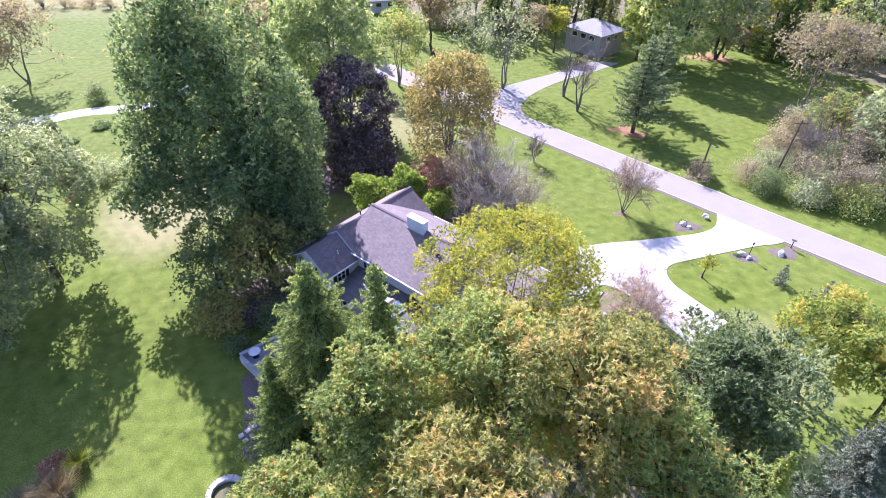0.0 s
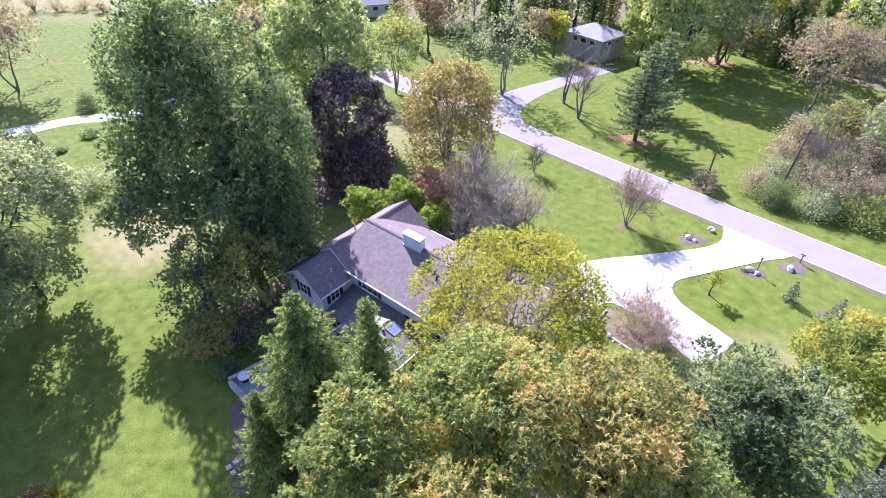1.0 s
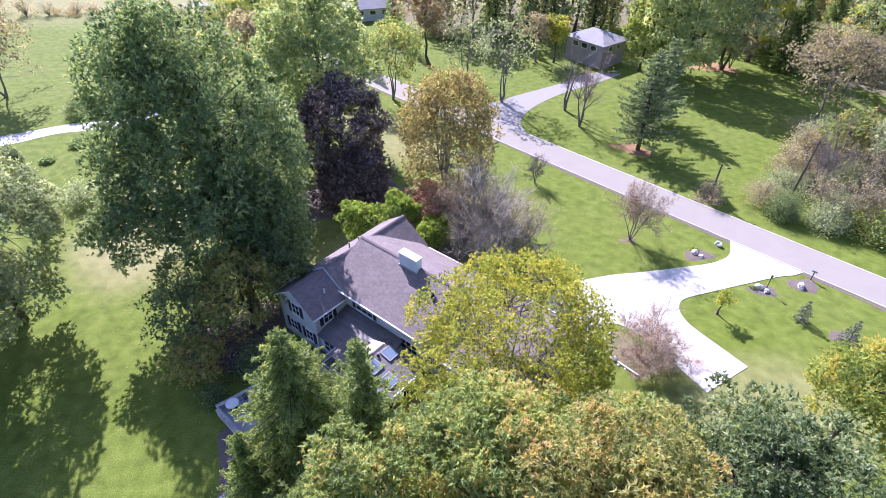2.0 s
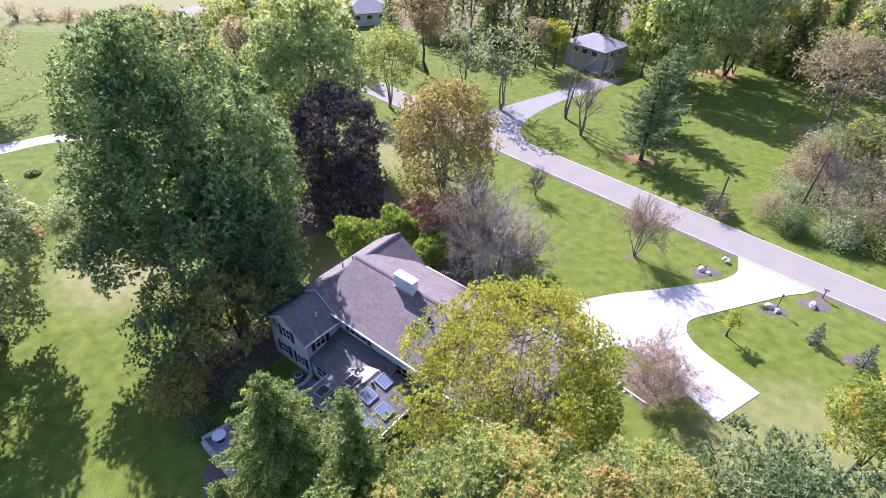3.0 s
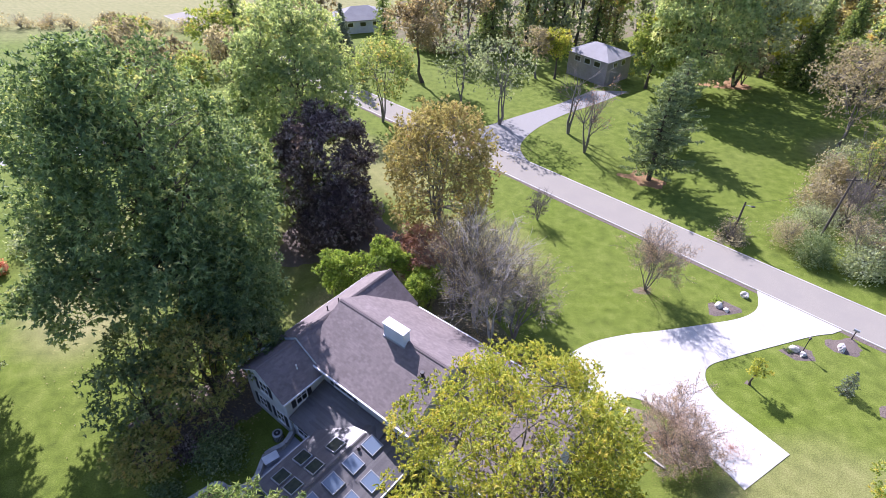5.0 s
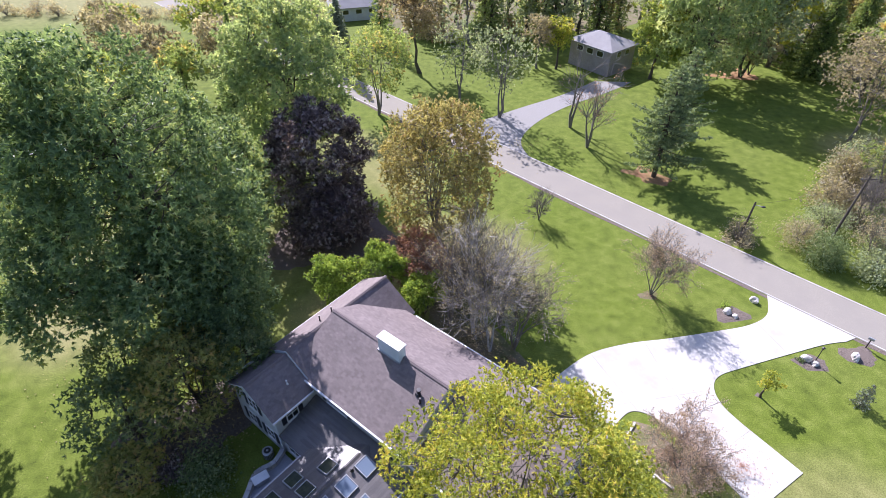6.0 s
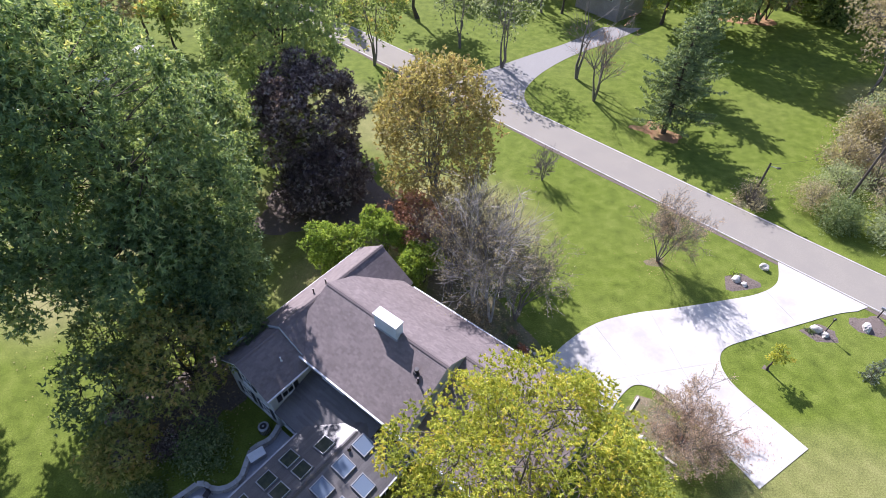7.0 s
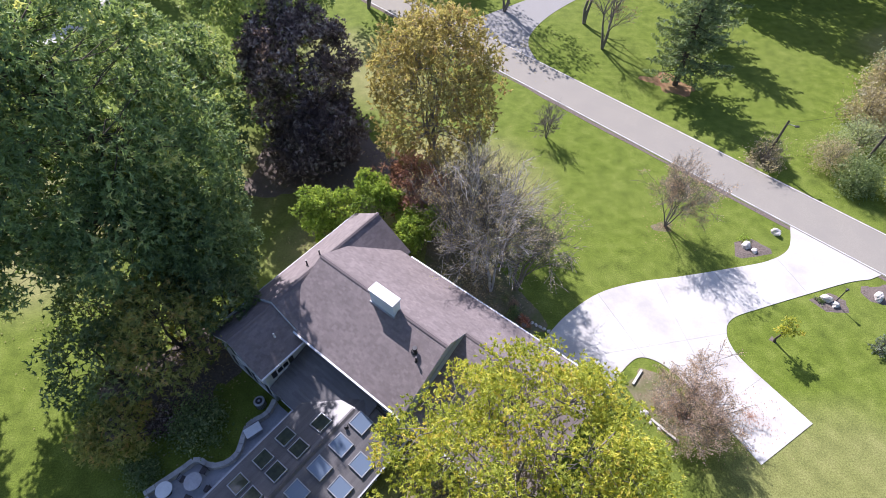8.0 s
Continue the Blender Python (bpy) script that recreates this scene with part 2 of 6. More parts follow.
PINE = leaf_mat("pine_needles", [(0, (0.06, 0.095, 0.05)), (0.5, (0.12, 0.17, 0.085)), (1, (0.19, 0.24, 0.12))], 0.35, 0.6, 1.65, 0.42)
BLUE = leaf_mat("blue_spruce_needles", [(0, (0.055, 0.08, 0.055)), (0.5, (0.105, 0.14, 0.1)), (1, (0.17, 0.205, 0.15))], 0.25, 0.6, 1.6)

# ---- mesh helpers ----


def ground_z(x, y):
    """The lawn falls about a metre to the west side of the house."""
    s = min(1.0, max(0.0, (1.0 - x) / 14.0))
    s = s * s * (3 - 2 * s)
    k = min(1.0, max(0.0, (78 - y) / 22.0))
    return -1.0 * s * k * k * (3 - 2 * k)


def from_arrays(name, verts, faces, material, tone=None, smooth=False):
    """A mesh from an array of vertices and one of triangles or quads."""
    me = bpy.data.meshes.new(name)
    verts, faces = np.asarray(verts, np.float32), np.asarray(faces, np.int32)
    k = faces.shape[1]
    me.vertices.add(len(verts))
    me.vertices.foreach_set("co", verts.ravel())
    me.loops.add(faces.size)
    me.loops.foreach_set("vertex_index", faces.ravel())
    me.polygons.add(len(faces))
    me.polygons.foreach_set("loop_start", np.arange(0, faces.size, k, dtype=np.int32))
    if smooth:
        me.polygons.foreach_set("use_smooth", np.ones(len(faces), bool))
    if tone is not None:
        me.attributes.new("tone", "FLOAT", "POINT").data.foreach_set("value", np.asarray(tone, np.float32))
    me.materials.append(material)
    me.update(calc_edges=True)
    return me


def child(name, me, parent, label="", kind=""):
    ob = new(name, me)
    ob.parent = parent
    return tagged(ob, label, kind=kind)


def part(name, bm, material, parent, label=""):
    me = bpy.data.meshes.new(name)
    bm.to_mesh(me)
    bm.free()
    me.materials.append(material)
    return child(name, me, parent, label)


def thing(name, x, y, z, label, category, group="", rz=0.0):
    ob = new(name)
    ob.matrix_basis = pose(x, y, z, 0, 0, rz)
    return tagged(ob, label, category, group)


def box(bm, x0, x1, y0, y1, z0, z1, bevel=0.0):
    r = bmesh.ops.create_cube(bm, size=1.0, matrix=Matrix.LocRotScale(((x0 + x1) / 2, (y0 + y1) / 2, (z0 + z1) / 2), None, (x1 - x0, y1 - y0, z1 - z0)))
    if bevel:
        es = list({e for v in r["verts"] for e in v.link_edges})
        bmesh.ops.bevel(bm, geom=es, offset=bevel, segments=1, affect="EDGES")
    return bm


def cyl(bm, x, y, z0, z1, r0, r1=None, seg=12, tilt=None):
    m = Matrix.Translation((x, y, (z0 + z1) / 2))
    if tilt is not None:
        m = m @ tilt
    bmesh.ops.create_cone(bm, cap_ends=True, segments=seg, radius1=r0, radius2=r0 if r1 is None else r1, depth=z1 - z0, matrix=m)
    return bm


def B():
    return bmesh.new()


def tube(points, radii, sides=5):
    """Vertices and quads of a tapered tube along points."""
    p = np.asarray(points, float)
    r = np.asarray(radii, float)
    d = np.gradient(p, axis=0)
    d /= np.linalg.norm(d, axis=1, keepdims=True) + 1e-9
    ref = np.array([0.31, 0.87, 0.38]) if abs(d[0, 2]) > 0.8 else np.array([0.0, 0.0, 1.0])
    a = np.cross(d, ref)
    a /= np.linalg.norm(a, axis=1, keepdims=True) + 1e-9
    b2 = np.cross(d, a)
    th = np.linspace(0, 2 * np.pi, sides, endpoint=False)
    v = p[:, None] + r[:, None, None] * (np.cos(th)[None, :, None] * a[:, None] + np.sin(th)[None, :, None] * b2[:, None])
    k = len(p)
    i = np.arange(k - 1)[:, None] * sides
    j = np.arange(sides)[None]
    jn = (j + 1) % sides
    f = np.stack([i + j, i + jn, i + sides + jn, i + sides + j], -1).reshape(-1, 4)
    return v.reshape(-1, 3), f


def join_tubes(tubes):
    vs, fs, off = [], [], 0
    for v, f in tubes:
        vs.append(v)
        fs.append(f + off)
        off += len(v)
    return np.concatenate(vs), np.concatenate(fs)


def leaves(centres, size, rng, tone, up=0.5, slim=0.6, out=None, along=None, single=False):
    """Pointed leaves at the given centres: folded, of two triangles each, or single triangles for far crowns."""
    n = len(centres)
    nrm = rng.normal(size=(n, 3))
    nrm /= np.linalg.norm(nrm, axis=1, keepdims=True)
    nrm[:, 2] += up
    if out is not None:
        nrm += 0.45 * out
    nrm /= np.linalg.norm(nrm, axis=1, keepdims=True) + 1e-9
    d = rng.normal(size=(n, 3)) if along is None else along
    if along is not None:
        nrm -= d * (d * nrm).sum(1, keepdims=True)
        nrm /= np.linalg.norm(nrm, axis=1, keepdims=True) + 1e-9
    d = d - nrm * (d * nrm).sum(1, keepdims=True)
    d /= np.linalg.norm(d, axis=1, keepdims=True) + 1e-9
    s = np.cross(nrm, d)
    L = (size * rng.uniform(0.65, 1.35, n))[:, None]
    if single:
        v = np.stack([centres - d * L * 0.5 - s * L * slim * 0.5, centres - d * L * 0.5 + s * L * slim * 0.5, centres + d * L * 0.55], 1)
        return v.reshape(-1, 3), np.arange(3 * n).reshape(-1, 3), np.repeat(tone, 3)
    v = np.stack([centres - d * L * 0.5, centres + s * L * slim * 0.5 + nrm * L * 0.12, centres + d * L * 0.55, centres - s * L * slim * 0.5 + nrm * L * 0.12], 1)
    k = np.arange(n)[:, None] * 4
    f = np.concatenate([k + [0, 1, 2], k + [0, 2, 3]], 1).reshape(-1, 3)
    return v.reshape(-1, 3), f, np.repeat(tone, 4)


def broad_tree(name, label, x, y, H, R, low, leaf, bark=BARK, clumps=110, per=110, size=0.34, seed=1, lobes=0.25, sparse=1.0, stems=1, lean=(0, 0), category="tree", group="", clump_r=None, flat=0.75, sink=0.1, bare=1.0, slim=0.46, lumps=22, crown=None, spray=7):
    """A broadleaf tree: tapered trunk and limbs, twigs to every clump of leaves, an uneven crown with gaps."""
    rng = np.random.default_rng(seed)
    top = thing(name, x, y, ground_z(x, y) - sink, label, category, group)
    cr = clump_r or (1.15 if lumps else 1.4) * R / clumps ** (1 / 3)
    cz = (H + low) / 2
    R, ch = R - 0.55 * cr, (H - low) / 2 - 0.55 * cr * flat
    # lumpy crown: a few lobes push the outline in and out
    ld = rng.normal(size=(9, 3))
    ld /= np.linalg.norm(ld, axis=1, keepdims=True)
    la = rng.uniform(-lobes, lobes, 9)
    q = rng.normal(size=(clumps, 3))
    q /= np.linalg.norm(q, axis=1, keepdims=True)
    flip = (q[:, 2] < -0.2) & (rng.uniform(size=clumps) < 0.35)
    q[:, 2] = np.where(flip, -q[:, 2], q[:, 2])
    rad = rng.uniform(0.3, 1.0, clumps) ** 0.42
    rad *= 1 + (np.maximum(0, q @ ld.T) ** 3 * la).sum(1)
    tips = q * rad[:, None] * [R, R, ch]
    if lumps:
        # rounded sub-crowns, each a dome of clumps
        g = rng.normal(size=(lumps, 3))
        g /= np.linalg.norm(g, axis=1, keepdims=True)
        g[:, 2] = np.where((g[:, 2] < 0) & (rng.uniform(size=lumps) < 0.45), -g[:, 2], g[:, 2])
        g *= rng.uniform(0.5, 0.74, (lumps, 1))
        lr = rng.uniform(0.3, 0.5, lumps)
        pick = rng.integers(0, lumps, clumps)
        w = q.copy()
        w[:, 2] = np.where(w[:, 2] < -0.3, -w[:, 2], w[:, 2])
        w *= (rng.uniform(0.35, 1.0, clumps) ** 0.45 * lr[pick])[:, None]
        most = rng.uniform(size=clumps) < 0.86
        tips = np.where(most[:, None], (g[pick] + w) * [R, R, ch], tips)
        q = np.where(most[:, None], w / (np.linalg.norm(w, axis=1, keepdims=True) + 1e-9), q)
    shade = np.zeros(clumps)
    if lumps:
        shade = rng.normal(0, 0.13, lumps)[pick] * most
    tips[:, 2] += cz
    if crown:
        # a crown of several great boughs, each an ellipsoid (place from the trunk, half sizes)
        cw = np.array(crown, float)
        share = np.prod(cw[:, 3:], axis=1) ** (2 / 3)
        pick = rng.choice(len(cw), clumps, p=share / share.sum())
        tips = cw[pick, :3] + q * (rng.uniform(0.45, 1.0, (clumps, 1)) ** 0.6) * (cw[pick, 3:] - 0.8 * cr)
    tips[:, :2] += np.array(lean) * (tips[:, 2:3] / H)
    tubes = []
    tr = 0.016 * H + 0.05
    limb_pts = []
    for s in range(stems):
        a = 2 * math.pi * s / stems + rng.uniform(0, 1)
        spread = 0.0 if stems == 1 else R * 0.35
        hh = H * (0.86 if stems == 1 else rng.uniform(0.65, 0.85))
        zz = np.linspace(0, hh, 8)
        px = np.cos(a) * spread * (zz / hh) ** 1.3 + np.cumsum(rng.normal(0, 0.012 * H, 8)) * (zz > 0)
        py = np.sin(a) * spread * (zz / hh) ** 1.3 + np.cumsum(rng.normal(0, 0.012 * H, 8)) * (zz > 0)
        px, py = px + lean[0] * zz / H, py + lean[1] * zz / H
        pts = np.stack([px, py, zz], 1)
        rr = (tr / stems ** 0.5) * (1 - 0.9 * zz / hh) * np.where(zz == 0, 1.35, 1)
        tubes.append(tube(pts, rr, 8))
        for k in range(max(5, int(11 / stems))):
            h0 = rng.uniform(max(low * 0.8, 0.15 * H), 0.8 * H)
            i = np.interp(h0, zz, np.arange(8))
            p0 = np.array([np.interp(h0, zz, px), np.interp(h0, zz, py), h0])
            tgt = tips[rng.integers(clumps)] * [0.75, 0.75, 1.0]
            tgt[2] = max(tgt[2], h0 + 0.1 * R)
            t = np.linspace(0, 1, 6)[:, None]
            bow = np.array([0, 0, 0.12 * R]) * np.sin(np.pi * t)
            pl = p0 + (tgt - p0) * t + bow + rng.normal(0, 0.03 * R, (6, 3)) * (t > 0)
            r0 = 0.42 * tr / stems ** 0.5 * (1 - 0.6 * h0 / H)
            tubes.append(tube(pl, r0 * (1 - 0.85 * t[:, 0]), 5))
            limb_pts.append(pl)
    allp = np.concatenate(limb_pts)
    for p in tips:
        k = np.argmin(((allp - p) ** 2).sum(1) + 0.8 * np.maximum(0, allp[:, 2] - p[2]) ** 2)
        t = np.linspace(0, 1, 4)[:, None]
        pl = allp[k] + (p - allp[k]) * t + rng.normal(0, 0.05 * R, (4, 3)) * np.sin(np.pi * t)
        tubes.append(tube(pl, (0.006 * R + 0.012) * bare * (1 - 0.8 * t[:, 0]), 3))
    v, f = join_tubes(tubes)
    child("trunk", from_arrays("trunk", v, f, bark, smooth=True), top)
    # every clump is a dome of sprays, every spray a star of slim leaves at a twig's end
    m = max(2, int(per * sparse * (2.1 if y < 32 else 1.65 if y < 60 else 1.4) / spray))
    dirs = rng.normal(size=(clumps, m, 3)) + 0.75 * q[:, None] + [0, 0, 0.3]
    dirs /= np.linalg.norm(dirs, axis=2, keepdims=True)
    reach = rng.uniform(0.12, 1.0, (clumps, m, 1)) ** 0.55
    at = tips[:, None] + dirs * reach * cr * rng.uniform(0.7, 1.25, (clumps, 1, 1)) * [1, 1, flat]
    d = rng.normal(size=(clumps, m, spray, 3)) + 0.75 * dirs[:, :, None] + [0, 0, -0.2]
    d /= np.linalg.norm(d, axis=3, keepdims=True)
    L = size * (0.74 if y < 32 else 0.88 if y < 60 else 1.0)
    cen = at[:, :, None] + d * L * rng.uniform(0.35, 0.7, (clumps, m, spray, 1))
    tone = np.clip(0.45 + shade[:, None, None] + 0.18 * rng.normal(size=(clumps, 1, 1)) + 0.2 * rng.normal(size=(clumps, m, 1)) + 0.1 * rng.normal(size=(clumps, m, spray)) + 0.1 * (reach - 0.6), 0, 1)
    out = np.repeat(dirs.reshape(-1, 3), spray, 0)
    v, f, t = leaves(cen.reshape(-1, 3), L, rng, tone.ravel(), 0.6, slim, out, d.reshape(-1, 3), True)
    child("crown", from_arrays("crown", v, f, leaf, t), top)
    return top


def bare_tree(name, label, x, y, H, R, bark=GREYBARK, leaf=None, count=0, size=0.16, seed=1, stems=3, category="tree", depth=3, lean=(0, 0), spread=0.5, kids=5, thick=1.0, group=""):
    """A leafless or nearly leafless tree: forking limbs down to fine twigs, with a few clinging leaves."""
    rng = np.random.default_rng(seed)
    top = thing(name, x, y, ground_z(x, y) - 0.1, label, category, group)
    tubes, ends = [], []

    def grow(p, d, L, r, lev):
        k = 5
        t = np.linspace(0, 1, k)[:, None]
        bend = rng.normal(0, 0.09 * L, 3)
        pl = p + d * L * t + bend * t * t + rng.normal(0, 0.02 * L, (k, 3)) * (t > 0)
        tubes.append(tube(pl, np.maximum(0.011, r * (1 - 0.7 * t[:, 0])), 6 if lev == 0 else 4 if lev == 1 else 3))
        if lev == depth:
            ends.append(pl[2:])
            return
        for c in range(kids):
            at = rng.uniform(0.3 if lev else 0.35, 1.0)
            q = pl[0] + (pl[-1] - pl[0]) * at
            q = np.array([np.interp(at, t[:, 0], pl[:, i]) for i in range(3)])
            nd = d + rng.normal(0, spread, 3) + np.array([0, 0, 0.12])
            nd /= np.linalg.norm(nd)
            grow(q, nd, L * rng.uniform(0.4, 0.68), r * (1 - 0.6 * at) * 0.55, lev + 1)

    for s in range(stems):
        a = 2 * math.pi * s / stems + rng.uniform(0, 1.5)
        tilt = 0.0 if stems == 1 else R / H * rng.uniform(0.35, 0.8)
        d = np.array([math.cos(a) * tilt + lean[0], math.sin(a) * tilt + lean[1], 1.0])
        d /= np.linalg.norm(d)
        grow(np.array([0.0, 0, 0]), d, H * rng.uniform(0.55, 0.66), thick * (0.011 * H + 0.03) / stems ** 0.4, 0)
    v, f = join_tubes(tubes)
    v[:, 2] = np.minimum(v[:, 2], H + 0.02 * (v[:, 2] - H))
    child("trunk", from_arrays("trunk", v, f, bark, smooth=True), top)
    if leaf and count:
        e = np.concatenate(ends)
        c = e[rng.integers(len(e), size=count)] + rng.normal(0, 0.12, (count, 3))
        c[:, 2] = np.minimum(c[:, 2], H)
        v, f, t = leaves(c, size, rng, np.clip(rng.normal(0.5, 0.25, count), 0, 1), 0.4)
        child("crown", from_arrays("crown", v, f, leaf, t), top)
    return top


def conifer(name, label, x, y, H, R, leaf, low=0.4, seed=1, whorls=None, per=9, step=0.16, droop=0.35, size=0.4, slim=0.3, taper=1.0, group="", ragged=0.25):
    """A spruce or pine: straight trunk, whorls of drooping boughs, needle sprays hanging from each."""
    rng = np.random.default_rng(seed)
    top = thing(name, x, y, ground_z(x, y) - 0.1, label, "tree", group)
    whorls = whorls or int(H * 2.6)
    tubes = [tube(np.array([[0, 0, 0], [0.03, 0, H * 0.4], [0, 0.04, H * 0.75], [0, 0, H]]), np.array([0.022 * H, 0.016 * H, 0.008 * H, 0.012]), 8)]
    cen, tones = [], []
    for w in range(whorls):
        k = (w + 0.5) / whorls
        z = low + (H - low) * k
        rr = R * (1 - k) ** taper * rng.uniform(1 - ragged, 1 + ragged * 0.4) + 0.12
        for j in range(per):
            a = 2 * math.pi * (j / per) + w * 1.1 + rng.uniform(-0.3, 0.3)
            L = rr * rng.uniform(1 - ragged, 1.1)
            t = np.linspace(0, 1, 5)
            zz = z - droop * L * t ** 1.2 + 0.16 * L * t ** 3
            pl = np.stack([np.cos(a) * L * t, np.sin(a) * L * t, zz], 1)
            tubes.append(tube(pl, 0.012 * L * (1.05 - t) + 0.008, 3))
            m = max(3, int(L / step) * 2)
            u = rng.uniform(0.15, 1.02, m) ** 0.8
            side = rng.normal(0, 0.13 * L + 0.05, m) * (1.15 - u)
            c = np.stack([np.cos(a) * L * u - np.sin(a) * side, np.sin(a) * L * u + np.cos(a) * side, z - droop * L * u ** 1.2 + 0.16 * L * u ** 3 - np.abs(rng.normal(0, 0.07, m))], 1)
            cen.append(c)
            # needle tone rises from the trunk to the bough's tip, with random spread
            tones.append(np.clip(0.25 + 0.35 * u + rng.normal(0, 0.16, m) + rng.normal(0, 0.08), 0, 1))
    v, f = join_tubes(tubes)
    child("trunk", from_arrays("trunk", v, f, BARK, smooth=True), top)
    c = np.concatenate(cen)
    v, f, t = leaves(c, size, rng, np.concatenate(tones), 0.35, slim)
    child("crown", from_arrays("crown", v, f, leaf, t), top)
    return top


def shrub(name, label, x, y, h, r, leaf, seed=1, count=1500, size=0.14, squash=1.0, stems=9, bark=BARK, group="", category="shrub"):
    """A shrub: stems from the ground and leaves gathered in tufts, uneven outline."""
    rng = np.random.default_rng(seed)
    top = thing(name, x, y, ground_z(x, y) - 0.05, label, category, group)
    tubes = []
    for s in range(stems):
        a, k = rng.uniform(0, 6.28), rng.uniform(0.2, 0.85)
        t = np.linspace(0, 1, 4)
        pl = np.stack([np.cos(a) * r * k * t ** 1.2, np.sin(a) * r * k * t ** 1.2, h * (0.95 - 0.3 * k) * t], 1) + rng.normal(0, 0.03 * r, (4, 3)) * (t[:, None] > 0)
        tubes.append(tube(pl, 0.03 * (1.1 - t) + 0.004, 4))
    v, f = join_tubes(tubes)
    child("branchwork", from_arrays("branchwork", v, f, bark, smooth=True), top, kind="stuff")
    nt = max(8, count // 40)
    q = rng.normal(size=(nt, 3))
    q /= np.linalg.norm(q, axis=1, keepdims=True)
    q[:, 2] = np.abs(q[:, 2])
    q *= (rng.uniform(0.25, 1, (nt, 1)) ** 0.5) * rng.uniform(0.8, 1.15, (nt, 1))
    tip = q * [r * 0.85, r * 0.85, h * 0.8] + [0, 0, 0.1 * h]
    off = rng.normal(size=(nt, 40, 3)) * [0.16 * r + 0.05, 0.16 * r + 0.05, 0.1 * h + 0.03]
    tone = np.clip(rng.normal(0.5, 0.18, (nt, 40)) + rng.normal(0, 0.12, (nt, 1)), 0, 1)
    c = (tip[:, None] + off).reshape(-1, 3)
    c[:, 2] = np.maximum(c[:, 2], 0.05)
    v, f, t = leaves(c, size, rng, tone.ravel(), 0.5, 0.7, single=True)
    child("foliage", from_arrays("foliage", v, f, leaf, t), top)
    return top


def polygon_slab(name, outline, z0, z1, material, parent=None):
    """A flat slab with the given outline (anticlockwise or not), from z0 to z1."""
    bm = B()
    vs = [bm.verts.new((px, py, z1)) for px, py in outline]
    f = bm.faces.new(vs)
    f.normal_update()
    if f.normal.z < 0:
        f.normal_flip()
    r = bmesh.ops.extrude_face_region(bm, geom=[f])
    low = [g for g in r["geom"] if isinstance(g, bmesh.types.BMVert)]
    for v in low:
        v.co.z = z0
    bmesh.ops.recalc_face_normals(bm, faces=bm.faces)
    bmesh.ops.triangulate(bm, faces=[g for g in bm.faces if len(g.verts) > 4])
    me = bpy.data.meshes.new(name)
    bm.to_mesh(me)
    bm.free()
    me.materials.append(material)
    ob = new(name, me)
    ob.parent = parent
    return ob


def smooth_line(points, steps=6, closed=False):
    """Catmull-Rom through the points."""
    p = [np.array(q, float) for q in points]
    n = len(p)
    out = []
    for i in range(n if closed else n - 1):
        a, b1, c, d = (p[(i - 1) % n] if closed or i else p[i]), p[i], p[(i + 1) % n], (p[(i + 2) % n] if closed or i + 2 < n else p[(i + 1) % n])
        for k in range(steps):
            t = k / steps
            out.append(0.5 * (2 * b1 + (c - a) * t + (2 * a - 5 * b1 + 4 * c - d) * t * t + (3 * b1 - a - 3 * c + d) * t ** 3))
    if not closed:
        out.append(p[-1])
    return [tuple(q) for q in out]


def blob(x, y, rx, ry, seed, rough=0.18, n=40, rz=0.0):
    """An uneven round outline."""
    rng = np.random.default_rng(seed)
    ph, am = rng.uniform(0, 6.28, 5), rng.uniform(0.3, 1, 5) * rough / 2
    out = []
    for k in range(n):
        a = 2 * math.pi * k / n
        s = 1 + sum(am[i] * math.sin((i + 2) * a + ph[i]) for i in range(5))
        ex, ey = rx * s * math.cos(a), ry * s * math.sin(a)
        out.append((x + ex * math.cos(rz) - ey * math.sin(rz), y + ex * math.sin(rz) + ey * math.cos(rz)))
    return out


def ground_patch(name, outline, material, lift, label, category, kind="structure"):
    """A bed that follows the ground, a little proud of it, with a rough edge."""
    bm = B()
    f = bm.faces.new([bm.verts.new((px, py, 0)) for px, py in outline])
    f.normal_update()
    if f.normal.z < 0:
        f.normal_flip()
    bmesh.ops.triangulate(bm, faces=bm.faces[:])
    for _ in range(2):
        bmesh.ops.subdivide_edges(bm, edges=[e for e in bm.edges if e.calc_length() > 1.2], cuts=1, use_grid_fill=False)
        bmesh.ops.triangulate(bm, faces=[g for g in bm.faces if len(g.verts) > 3])
    for v in bm.verts:
        rim = any(e.is_boundary for e in v.link_edges)
        v.co.z = ground_z(v.co.x, v.co.y) + (-0.03 if rim else lift + 0.015 * noise.noise(v.co * 0.9))
    me = bpy.data.meshes.new(name)
    bm.to_mesh(me)
    bm.free()
    me.materials.append(material)
    return tagged(new(name, me), label, category, kind=kind)

# ---- ground ----


